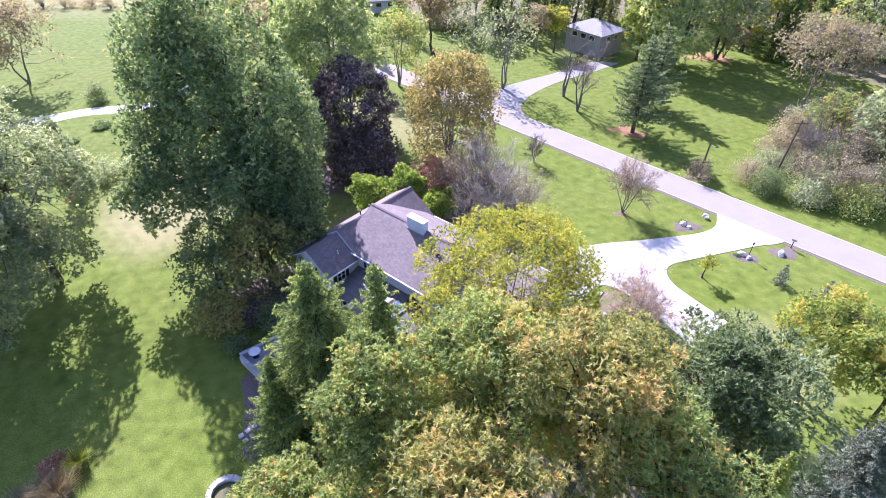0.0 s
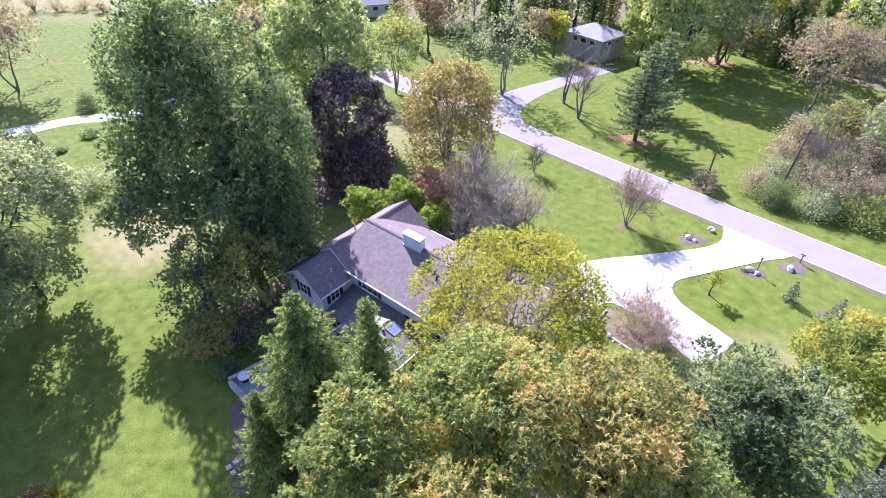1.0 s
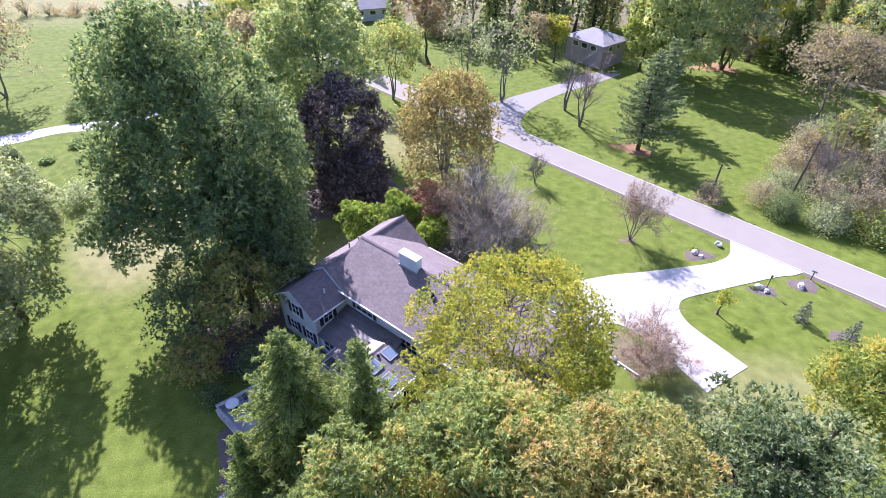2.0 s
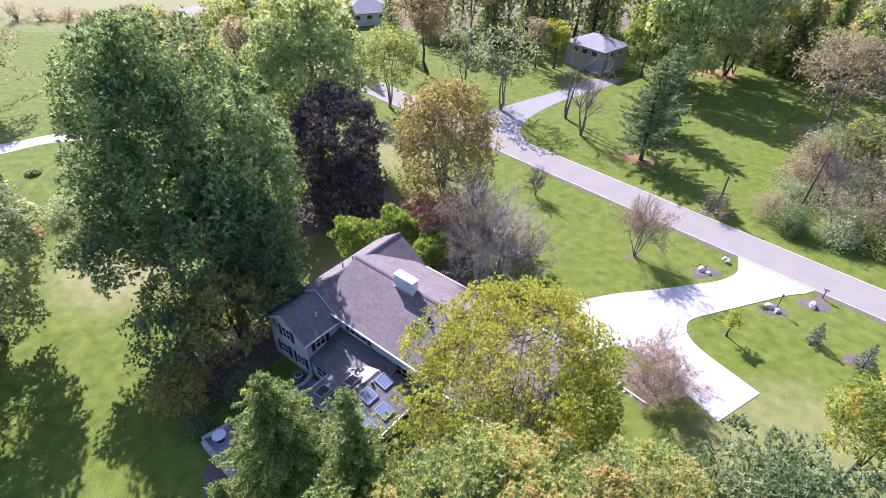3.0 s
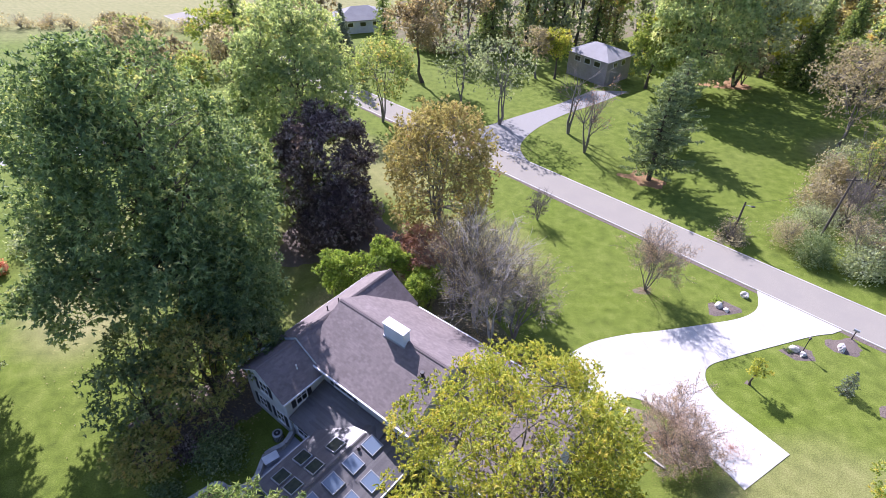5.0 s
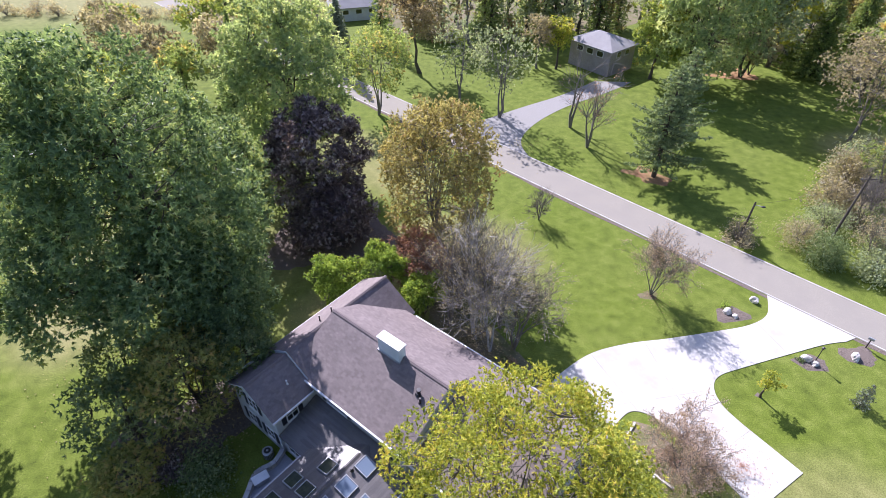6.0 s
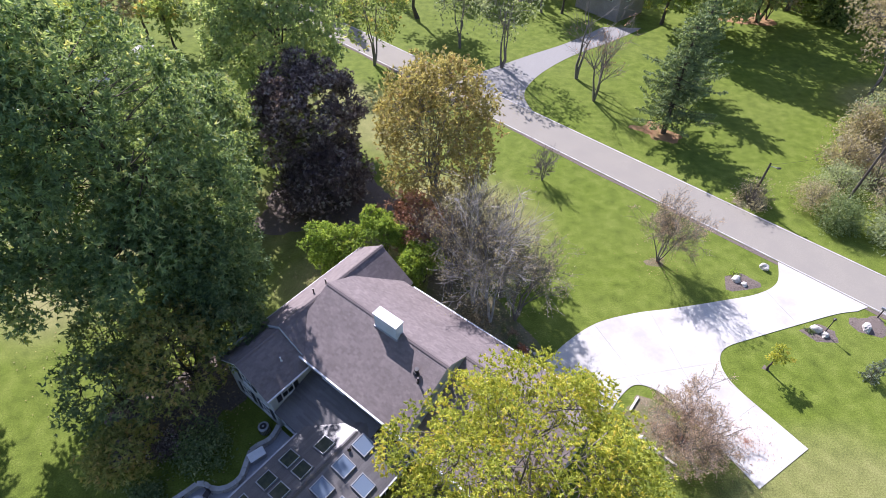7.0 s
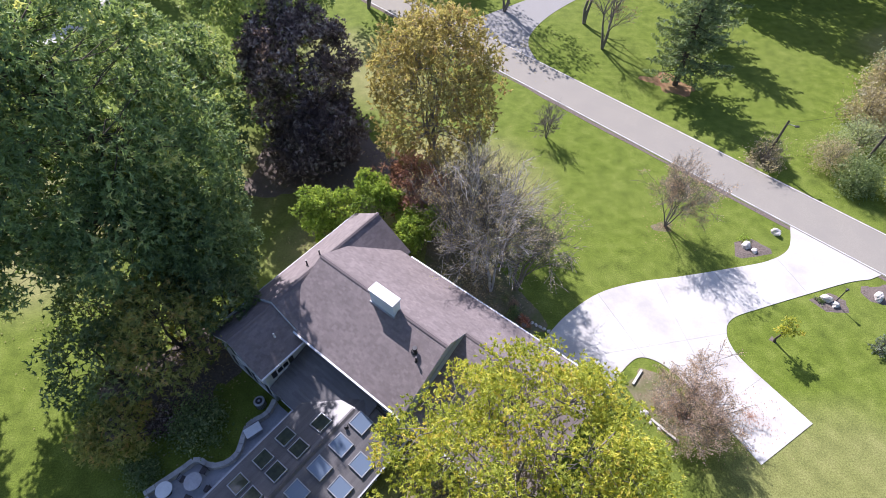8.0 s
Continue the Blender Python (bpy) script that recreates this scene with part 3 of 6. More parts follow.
def build_ground():
    def axis(lo, hi, step):
        inner = np.arange(lo, hi + step / 2, step)
        far = np.array([30, 80, 200, 500, 1200, 3000.0])
        return np.concatenate([lo - far[::-1], inner, hi + far])

    xs, ys = axis(-140, 130, 2.0), axis(-40, 200, 2.0)
    X, Y = np.meshgrid(xs, ys)
    Z = np.vectorize(ground_z)(X, Y)
    v = np.stack([X.ravel(), Y.ravel(), Z.ravel()], 1)
    nx, ny = len(xs), len(ys)
    i = np.arange(ny - 1)[:, None] * nx + np.arange(nx - 1)[None]
    f = np.stack([i, i + 1, i + nx + 1, i + nx], -1).reshape(-1, 4)
    me = from_arrays("ground", v, f, LAWN, smooth=True)

    def spot(cx, cy, rx, ry, rz=0.0):
        c, s = math.cos(rz), math.sin(rz)
        dx, dy = X - cx, Y - cy
        d = ((dx * c + dy * s) / rx) ** 2 + ((-dx * s + dy * c) / ry) ** 2
        return np.clip(1.5 - 1.2 * d, 0, 1)

    # dry straw on the worn west lawn, on the far fields, along the wood's edge and beside the drive
    dry = np.maximum.reduce([0.75 * spot(-37, 61, 8, 13, 0.3), 0.4 * spot(-26, 64, 16, 8), 0.55 * spot(-9, 55, 6, 5), 0.7 * spot(2, 62, 10, 9),
                             0.6 * spot(-90, 190, 120, 45), 0.5 * spot(60, 70, 9, 12), 0.4 * spot(28, 33, 9, 6), 0.5 * spot(-1, 33, 4, 4),
                             0.5 * spot(-8, 84, 6, 13, 0.75), 0.5 * spot(64, 86, 8, 6)])
    me.attributes.new("dry", "FLOAT", "POINT").data.foreach_set("value", dry.ravel().astype(np.float32))
    return tagged(new("ground", me), "mown green lawn with dry straw-coloured patches", "lawn", kind="structure")


ground = build_ground()

# the road runs straight, from the south-east to the north-west
RD = Vector((0.696, -0.718, 0))
RN = Vector((0.718, 0.696, 0))
R0 = Vector((34.3, 56.2, 0))
ROAD_W = 5.3


def road_pt(s, w, z=0.0):
    p = R0 + RD * s + RN * w
    return (p.x, p.y, z)


def road_strip(name, s0, s1, w0, w1, z, material, label, category, step=3.0, wob=0.0):
    bm = B()
    k = int((s1 - s0) / step) + 1
    rows = []
    for i in range(k + 1):
        s = s0 + (s1 - s0) * i / k
        a = wob * noise.noise((s * 0.3, w0, 3.1))
        c = wob * noise.noise((s * 0.3, w1, 7.7))
        rows.append([bm.verts.new(road_pt(s, w0 + a, -0.05)), bm.verts.new(road_pt(s, w0 + a, z)), bm.verts.new(road_pt(s, (w0 + w1) / 2, z + 0.02 * (w1 - w0) / ROAD_W)), bm.verts.new(road_pt(s, w1 + c, z)), bm.verts.new(road_pt(s, w1 + c, -0.05))])
    for a, c in zip(rows, rows[1:]):
        for j in range(4):
            bm.faces.new((a[j], c[j], c[j + 1], a[j + 1]))
    bmesh.ops.recalc_face_normals(bm, faces=bm.faces)
    me = bpy.data.meshes.new(name)
    bm.to_mesh(me)
    bm.free()
    me.materials.append(material)
    return tagged(new(name, me), label, category, kind="structure")


road = road_strip("road", -150, 60, 0, ROAD_W, 0.03, ASPHALT, "grey asphalt lane with pale edge lines", "road", wob=0.05)
line_near = road_strip("road_line", -150, 60, 0.1, 0.2, 0.055, PAINT, "worn white line along the road edge", "road line", wob=0.03)
line_far = road_strip("road_line", -150, 60, ROAD_W - 0.2, ROAD_W - 0.1, 0.055, PAINT, "worn white line along the road edge", "road line", wob=0.03)
verge = road_strip("verge", -100, 60, -0.45, -0.02, 0.012, MULCH, "dark strip of soil along the road edge", "verge", wob=0.3)

# concrete drive, in panels with open joints
DRIVE = [(11.2, 41.2)] + smooth_line([(7.3, 42.7), (9.2, 44.3), (11.6, 46.8), (14.8, 49.0), (18.5, 50.1), (22.1, 50.6), (26.8, 51.4), (30.6, 52.2), (33.0, 53.6), (34.25, 56.2)]) + \
    [(39.8, 50.45)] + smooth_line([(38.6, 50.0), (36.5, 49.7), (32.6, 48.6), (28.2, 47.3), (25.3, 46.3), (24.3, 44.9), (24.4, 43.2), (25.2, 41.6)]) + \
    [(27.9, 37.4), (23.1, 34.6)] + smooth_line([(20.6, 39.3), (18.7, 42.0), (16.9, 42.9), (15.4, 42.0), (13.9, 40.2)])
drive = thing("drive", 0, 0, 0, "pale concrete driveway with a turning pad", "driveway")
tagged(drive, kind="structure")


def cut_panels(outline, cuts):
    """Cut the outline by lines (point, direction); returns the bmeshes of the panels."""
    bm = B()
    f = bm.faces.new([bm.verts.new((px, py, 0)) for px, py in outline])
    panels = [bm]
    for (px, py), (dx, dy) in cuts:
        nrm = Vector((-dy, dx, 0)).normalized()
        nxt = []
        for p in panels:
            for sign in (1, -1):
                c = p.copy()
                bmesh.ops.bisect_plane(c, geom=c.verts[:] + c.edges[:] + c.faces[:], plane_co=Vector((px, py, 0)) + nrm * sign * 0.007, plane_no=nrm * sign, clear_inner=True)
                if c.faces:
                    nxt.append(c)
                else:
                    c.free()
            p.free()
        panels = nxt
    return panels


for bm in cut_panels(DRIVE, [((14.7, 48.9), (2.5, -6.0)), ((24.3, 44.9), (-7.5, -1.2)), ((26.0, 49.0), (-1.6, 5.0)), ((32.0, 50.5), (-1.0, 3.6)), ((20.5, 47.0), (-0.8, 5.0)), ((25.6, 41.0), (-4.6, -2.7))]):
    for f in bm.faces:
        f.normal_update()
        if f.normal.z < 0:
            f.normal_flip()
    r = bmesh.ops.extrude_face_region(bm, geom=bm.faces[:])
    for g in r["geom"]:
        if isinstance(g, bmesh.types.BMVert):
            g.co.z = 0.05
    for v in bm.verts:
        if v.co.z < 0.04:
            v.co.z = -0.08
    bmesh.ops.recalc_face_normals(bm, faces=bm.faces)
    bmesh.ops.triangulate(bm, faces=[g for g in bm.faces if len(g.verts) > 4])
    part("slab", bm, CONCRETE, drive)

# dark earth edge along the drive
side = polygon_slab("far_drive", smooth_line([(3.2, 93.9), (7.0, 95.4), (10.8, 97.9), (16, 101.4), (22.5, 105.6), (29.5, 111.5)]) + [(36, 111)] + smooth_line([(34.5, 109.6), (29, 105.4), (22.8, 101.2), (17.5, 96.2), (14.2, 91.4), (13.4, 87.6), (14.6, 82.9)]), -0.05, 0.025, GRAVEL)
tagged(side, "grey drive branching off the road", "driveway", kind="structure")
west = polygon_slab("west_drive", smooth_line([(-110, 74), (-80, 78.5), (-68, 84.5), (-61, 88.3), (-55, 89.8), (-50.5, 92.5), (-48, 98), (-47, 106)]) + smooth_line([(-44.2, 106), (-45.2, 97), (-48, 90.2), (-54, 86.7), (-60.5, 85.0), (-66.5, 81), (-79, 75.5), (-110, 71)]), -0.05, 0.025, CONCRETE)
tagged(west, "pale curved drive across the lawn", "driveway", kind="structure")

# ---- house ----
HOUSE = thing("house", -7.5, 48.1, 0.0, "pale grey sided house with brown-grey shingle roofs", "house", rz=-40.0)
HM = HOUSE.matrix_basis.copy()


def clip_poly(poly, axis, value, keep_above):
    out = []
    for a, c in zip(poly, poly[1:] + poly[:1]):
        ia, ic = (a[axis] >= value) == keep_above, (c[axis] >= value) == keep_above
        if ia:
            out.append(a)
        if ia != ic:
            t = (value - a[axis]) / (c[axis] - a[axis])
            out.append(tuple(a[k] + (c[k] - a[k]) * t for k in range(len(a))))
    return out


def roof_plane(name, outline, along, zfun, material, parent, course=0.155, tab=0.3, seed=1, thick=0.12, label="", singly=False):
    """A shingled roof plane. outline in the plan; courses run along axis 'along' (0 or 1), cut into lengths of about tab; each laps over the one below."""
    rng = np.random.default_rng(seed)
    across = 1 - along
    lo, hi = min(p[across] for p in outline), max(p[across] for p in outline)
    verts, faces, tones = [], [], []
    n = max(1, int(round((hi - lo) / course)))
    up_is_hi = zfun(*((0, hi) if across else (hi, 0))) > zfun(*((0, lo) if across else (lo, 0)))
    for k in range(n):
        a, c = lo + (hi - lo) * k / n, lo + (hi - lo) * (k + 1) / n
        strip = clip_poly(clip_poly(list(outline), across, a, True), across, c, False)
        if len(strip) < 3:
            continue
        s0, s1 = min(p[along] for p in strip), max(p[along] for p in strip)
        cut = s0 - rng.uniform(0, tab)
        while cut < s1:
            nxt = cut + tab * rng.uniform(0.7, 1.3)
            cell = clip_poly(clip_poly(strip, along, cut, True), along, nxt, False)
            cut = nxt
            if len(cell) < 3:
                continue
            lift = rng.uniform(0.004, 0.009)
            top = []
            for p in cell:
                low_side = (c - p[across]) / (c - a) if up_is_hi else (p[across] - a) / (c - a)
                top.append((p[0], p[1], zfun(p[0], p[1]) + 0.004 + lift * low_side))
            base = len(verts)
            m = len(top)
            tone = rng.uniform(0, 1)
            verts += top + [(p[0], p[1], p[2] - 0.05) for p in top]
            tones += [tone] * (2 * m)
            faces.append([base + i for i in range(m)])
            for i in range(m):
                j = (i + 1) % m
                faces.append([base + i, base + m + i, base + m + j, base + j])
    loose = []
    if singly:
        # each board is an object of its own
        groups, at = [], 0
        for f in faces:
            if len(groups) == 0 or min(f) >= at:
                groups.append([])
                at = max(at, 2 * len(f) + min(f))
            groups[-1].append(f)
        for g in groups:
            lo, hi2 = min(min(f) for f in g), max(max(f) for f in g) + 1
            bm = B()
            vs = [bm.verts.new(v) for v in verts[lo:hi2]]
            for f in g:
                bm.faces.new([vs[i - lo] for i in f])
            bmesh.ops.recalc_face_normals(bm, faces=bm.faces)
            piece = bpy.data.meshes.new("roof_board")
            bm.to_mesh(piece)
            bm.free()
            piece.attributes.new("tone", "FLOAT", "POINT").data.foreach_set("value", np.array(tones[lo:hi2], np.float32))
            piece.materials.append(material)
            loose.append(piece)
        bm = B()
        up = [bm.verts.new((p[0], p[1], zfun(p[0], p[1]) - 0.012)) for p in outline]
        dn = [bm.verts.new((p[0], p[1], zfun(p[0], p[1]) - thick)) for p in outline]
        bm.faces.new(up)
        bm.faces.new(dn[::-1])
        for i in range(len(up)):
            j = (i + 1) % len(up)
            bm.faces.new((up[i], dn[i], dn[j], up[j]))
        bmesh.ops.recalc_face_normals(bm, faces=bm.faces)
        ob = part(name, bm, material, parent, label)
        for piece in loose:
            child("roof_board", piece, ob)
        return ob
    me = bpy.data.meshes.new(name)
    me.from_pydata(verts, [], faces)
    bm = B()
    bm.from_mesh(me)
    bmesh.ops.recalc_face_normals(bm, faces=bm.faces)
    bm.to_mesh(me)
    bm.free()
    me.attributes.new("tone", "FLOAT", "POINT").data.foreach_set("value", np.array(tones, np.float32))
    me.materials.append(material)
    ob = child(name, me, parent, label, "stuff")
    # the deck under the shingles
    bm = B()
    up = [bm.verts.new((p[0], p[1], zfun(p[0], p[1]) - 0.015)) for p in outline]
    dn = [bm.verts.new((p[0], p[1], zfun(p[0], p[1]) - thick - 0.015)) for p in outline]
    bm.faces.new(up)
    bm.faces.new(dn[::-1])
    for i in range(len(up)):
        j = (i + 1) % len(up)
        bm.faces.new((up[i], dn[i], dn[j], up[j]))
    bmesh.ops.recalc_face_normals(bm, faces=bm.faces)
    part("roof_edge", bm, TRIM, ob, "white painted fascia board")
    return ob


def rect(u0, u1, v0, v1):
    return [(u0, v0), (u1, v0), (u1, v1), (u0, v1)]


def block_wall(name, u0, u1, v0, v1, z0, z1, parent=None, axis=None, ridge=None):
    """A solid storey; with axis, a gable rises to ridge (position across, height)."""
    bm = B()
    if ridge is None:
        box(bm, u0, u1, v0, v1, z0, z1)
    else:
        pos, top = ridge
        if axis == "v":
            prof = [(u0, z0), (u1, z0), (u1, z1), (pos, top), (u0, z1)]
            a = [bm.verts.new((p, v0, z)) for p, z in prof]
            c = [bm.verts.new((p, v1, z)) for p, z in prof]
        else:
            prof = [(v0, z0), (v1, z0), (v1, z1), (pos, top), (v0, z1)]
            a = [bm.verts.new((u0, p, z)) for p, z in prof]
            c = [bm.verts.new((u1, p, z)) for p, z in prof]
        bm.faces.new(a)
        bm.faces.new(c[::-1])
        for i in range(5):
            j = (i + 1) % 5
            bm.faces.new((a[i], c[i], c[j], a[j]))
        bmesh.ops.recalc_face_normals(bm, faces=bm.faces)
    return part(name, bm, SIDING, parent or HOUSE)


WR, WZ, WSZ = -0.4, 5.85, 5.55      # wing ridge: place across, heights of its north and south parts
SL = 0.68
wz_n = lambda u, v: WZ - SL * abs(u - WR)
wz_s = lambda u, v: WSZ - SL * abs(u - WR)
MZ = 6.9
mz_s = lambda u, v: MZ - 0.565 * abs(v)
mz_n = lambda u, v: MZ - 0.526 * abs(v)
gz_s = lambda u, v: 5.85 - 0.45 * (2.0 - v)

block_wall("wall", -3.0, 2.25, -8.4, -4.75, -1.4, wz_s(2.25, 0) - 0.1, axis="v", ridge=(WR, WSZ - 0.12))
block_wall("wall", -3.0, 2.25, -4.75, 6.0, -1.4, wz_n(2.25, 0) - 0.1, axis="v", ridge=(WR, WZ - 0.12))
block_wall("wall", 0.06, 11.7, -4.55, 5.35, -1.4, 4.0, axis="u", ridge=(0.0, MZ - 0.12))
block_wall("wall", 11.7, 21.0, -4.2, 5.35, -1.0, 2.9)
block_wall("wall", 11.72, 20.98, -4.1, 5.3, 2.9, 3.0, axis="u", ridge=(2.0, 5.7))

roof_plane("roof_slope", rect(-3.3, WR, -8.7, -4.7), 1, wz_s, ROOF, HOUSE, seed=11)
roof_plane("roof_slope", rect(WR, 2.5, -8.7, -4.7), 1, wz_s, ROOF, HOUSE, seed=12)
roof_plane("roof_slope", rect(-3.3, WR, -4.7, 6.35), 1, wz_n, ROOF, HOUSE, seed=13)
roof_plane("roof_slope", rect(WR, 3.0, -4.7, 6.35), 1, wz_n, ROOF, HOUSE, seed=14)
roof_plane("roof_slope", rect(0.0, 12.0, -4.85, 0.0), 0, mz_s, ROOF, HOUSE, seed=15)
roof_plane("roof_slope", rect(0.0, 12.0, 0.0, 5.75), 0, mz_n, ROOF, HOUSE, seed=16)
roof_plane("roof_slope", rect(12.0, 21.35, 2.0, 5.75), 0, mz_n, ROOF, HOUSE, seed=17)
roof_plane("roof_slope", rect(12.0, 21.35, -4.5, 2.0), 0, gz_s, ROOF, HOUSE, seed=18)


def ridge_cap(p, q, material=ROOF):
    """Overlapping cap shingles along a ridge."""
    bm = B()
    a, c = Vector(p), Vector(q)
    d = (c - a)
    n = int(d.length / 0.28)
    side = d.cross(Vector((0, 0, 1))).normalized() * 0.16
    for k in range(n):
        s, e = a + d * (k / n), a + d * ((k + 1.25) / n)
        vs = [bm.verts.new(w) for w in (s - side + Vector((0, 0, -0.03)), s + Vector((0, 0, 0.055)), s + side + Vector((0, 0, -0.03)), e + side + Vector((0, 0, -0.05)), e + Vector((0, 0, 0.035)), e - side + Vector((0, 0, -0.05)))]
        bm.faces.new((vs[0], vs[1], vs[4], vs[5]))
        bm.faces.new((vs[1], vs[2], vs[3], vs[4]))
        bm.faces.new((vs[0], vs[2], vs[1]))
    bmesh.ops.recalc_face_normals(bm, faces=bm.faces)
    return part("ridge_cap", bm, material, HOUSE)


ridge_cap((WR, -8.7, WSZ + 0.02), (WR, -4.7, WSZ + 0.02))
ridge_cap((WR, -4.7, WZ + 0.02), (WR, 6.35, WZ + 0.02))
ridge_cap((0.0, 0, MZ + 0.02), (12.0, 0, MZ + 0.02))
ridge_cap((12.0, 2.0, 5.87), (21.35, 2.0, 5.87))

# white rake boards and gutters
for u0, u1, v0, v1, z in ((-3.42, -3.28, -8.7, 6.35, 3.78), (0.0, 12.0, -4.98, -4.85, 4.16), (2.5, 2.62, -8.7, -4.9, 3.56), (3.6, 21.35, 5.75, 5.88, 3.86), (12.0, 21.35, -4.63, -4.5, 2.92)):
    part("gutter", box(B(), u0, u1, v0, v1, z - 0.13, z), TRIM, HOUSE, "white rain gutter")

# the low porch roof in the corner, and its gable with skylights
block_wall("wall", 2.3, 9.0, -8.2, -4.5, -1.3, 1.55)
block_wall("wall", 5.2, 12.2, -16.2, -5.3, -1.3, 1.62, axis="v", ridge=(8.55, 2.36))
PR, PZ, PS = 8.55, 2.5, 0.225
pz_w = lambda u, v: PZ - PS * abs(u - PR)
pz_shed = lambda u, v: 2.6 - 0.28 * (-4.6 - v)
roof_plane("porch_roof", rect(2.3, 9.6, -8.45, -4.6), 0, pz_shed, PORCHROOF, HOUSE, course=0.17, tab=2.2, seed=21, singly=True)
roof_plane("porch_roof", rect(5.0, PR, -16.5, -5.2), 1, pz_w, PORCHROOF, HOUSE, course=0.2, tab=2.4, seed=22, singly=True)
roof_plane("porch_roof", rect(PR, 12.5, -16.5, -4.9), 1, pz_w, PORCHROOF, HOUSE, course=0.2, tab=2.4, seed=23, singly=True)
ridge_cap((PR, -16.5, PZ + 0.02), (PR, -6.0, PZ + 0.02), PORCHROOF)
for u0, u1, v0, v1, z in ((4.87, 5.0, -16.5, -8.5, 1.7), (12.5, 12.62, -16.5, -5.0, 1.61)):
    part("gutter", box(B(), u0, u1, v0, v1, z - 0.12, z), GREYMETAL, HOUSE, "grey rain gutter")
for u, v in ((9.55, -6.3), (9.55, -8.2), (9.55, -10.1), (9.55, -12.0), (9.55, -13.9), (11.35, -8.2), (11.35, -10.1), (11.35, -12.0), (11.35, -13.9),
             (7.45, -8.0), (6.2, -10.1), (7.6, -10.1), (6.2, -12.0), (7.6, -12.0), (6.2, -14.0), (7.6, -14.0)):
    tilt = Matrix.Translation((u, v, pz_w(u, v) + 0.02)) @ Euler((0, math.atan(PS) * (1 if u > PR else -1), 0)).to_matrix().to_4x4()
    bm = B()
    w, h = (0.62, 0.58) if u > PR else (0.56, 0.56)
    for a in ((-w, w, -h, -h + 0.07), (-w, w, h - 0.07, h), (-w, -w + 0.07, -h + 0.07, h - 0.07), (w - 0.07, w, -h + 0.07, h - 0.07)):
        box(bm, *a, -0.05, 0.15, 0.008)
    bmesh.ops.transform(bm, matrix=tilt, verts=bm.verts)
    sk = part("skylight", bm, GREYMETAL, HOUSE, "skylight with a grey metal frame")
    bm = box(B(), -w + 0.05, w - 0.05, -h + 0.05, h - 0.05, 0.09, 0.125)
    bmesh.ops.transform(bm, matrix=tilt, verts=bm.verts)
    part("pane", bm, SKYGLASS if u > PR else TREEGLASS, sk, "glass coloured pale blue for the sky's reflection" if u > PR else "glass coloured dark green for reflected trees")

# chimney
bm = box(B(), 5.55, 7.7, -0.5, 0.22, 5.6, 7.95, 0.02)
chim = part("chimney", bm, CHIMNEY, HOUSE, "wide chimney clad in white siding")
part("cap", box(B(), 5.48, 7.77, -0.57, 0.29, 7.95, 8.07, 0.02), TRIM, chim)
part("flashing", box(B(), 5.47, 7.78, -0.58, 0.3, 6.3, 6.7, 0.02), GREYMETAL, chim)

# vents and pipes through the roof
for u, v, h, r, z in ((10.3, -1.35, 0.4, 0.13, mz_s(0, -1.35)), (10.75, -1.75, 0.45, 0.06, mz_s(0, -1.75)), (-1.3, -0.6, 0.55, 0.06, wz_n(-1.3, 0)), (-1.3, 0.7, 0.55, 0.06, wz_n(-1.3, 0)), (1.15, -6.1, 0.35, 0.05, wz_s(1.15, 0)), (9.0, -7.15, 0.25, 0.09, pz_w(9.0, 0))):
    bm = cyl(B(), u, v, z - 0.1, z + h, r, seg=10)
    cyl(bm, u, v, z + h - 0.02, z + h + 0.05, r * 1.5, r * 1.3, 10)
    cyl(bm, u, v, z - 0.06, z + 0.06, r * 2.2, r * 1.3, 10)
    part("roof_vent", bm, DARKMETAL if u != 1.15 else TRIM, HOUSE, "short roof vent pipe")


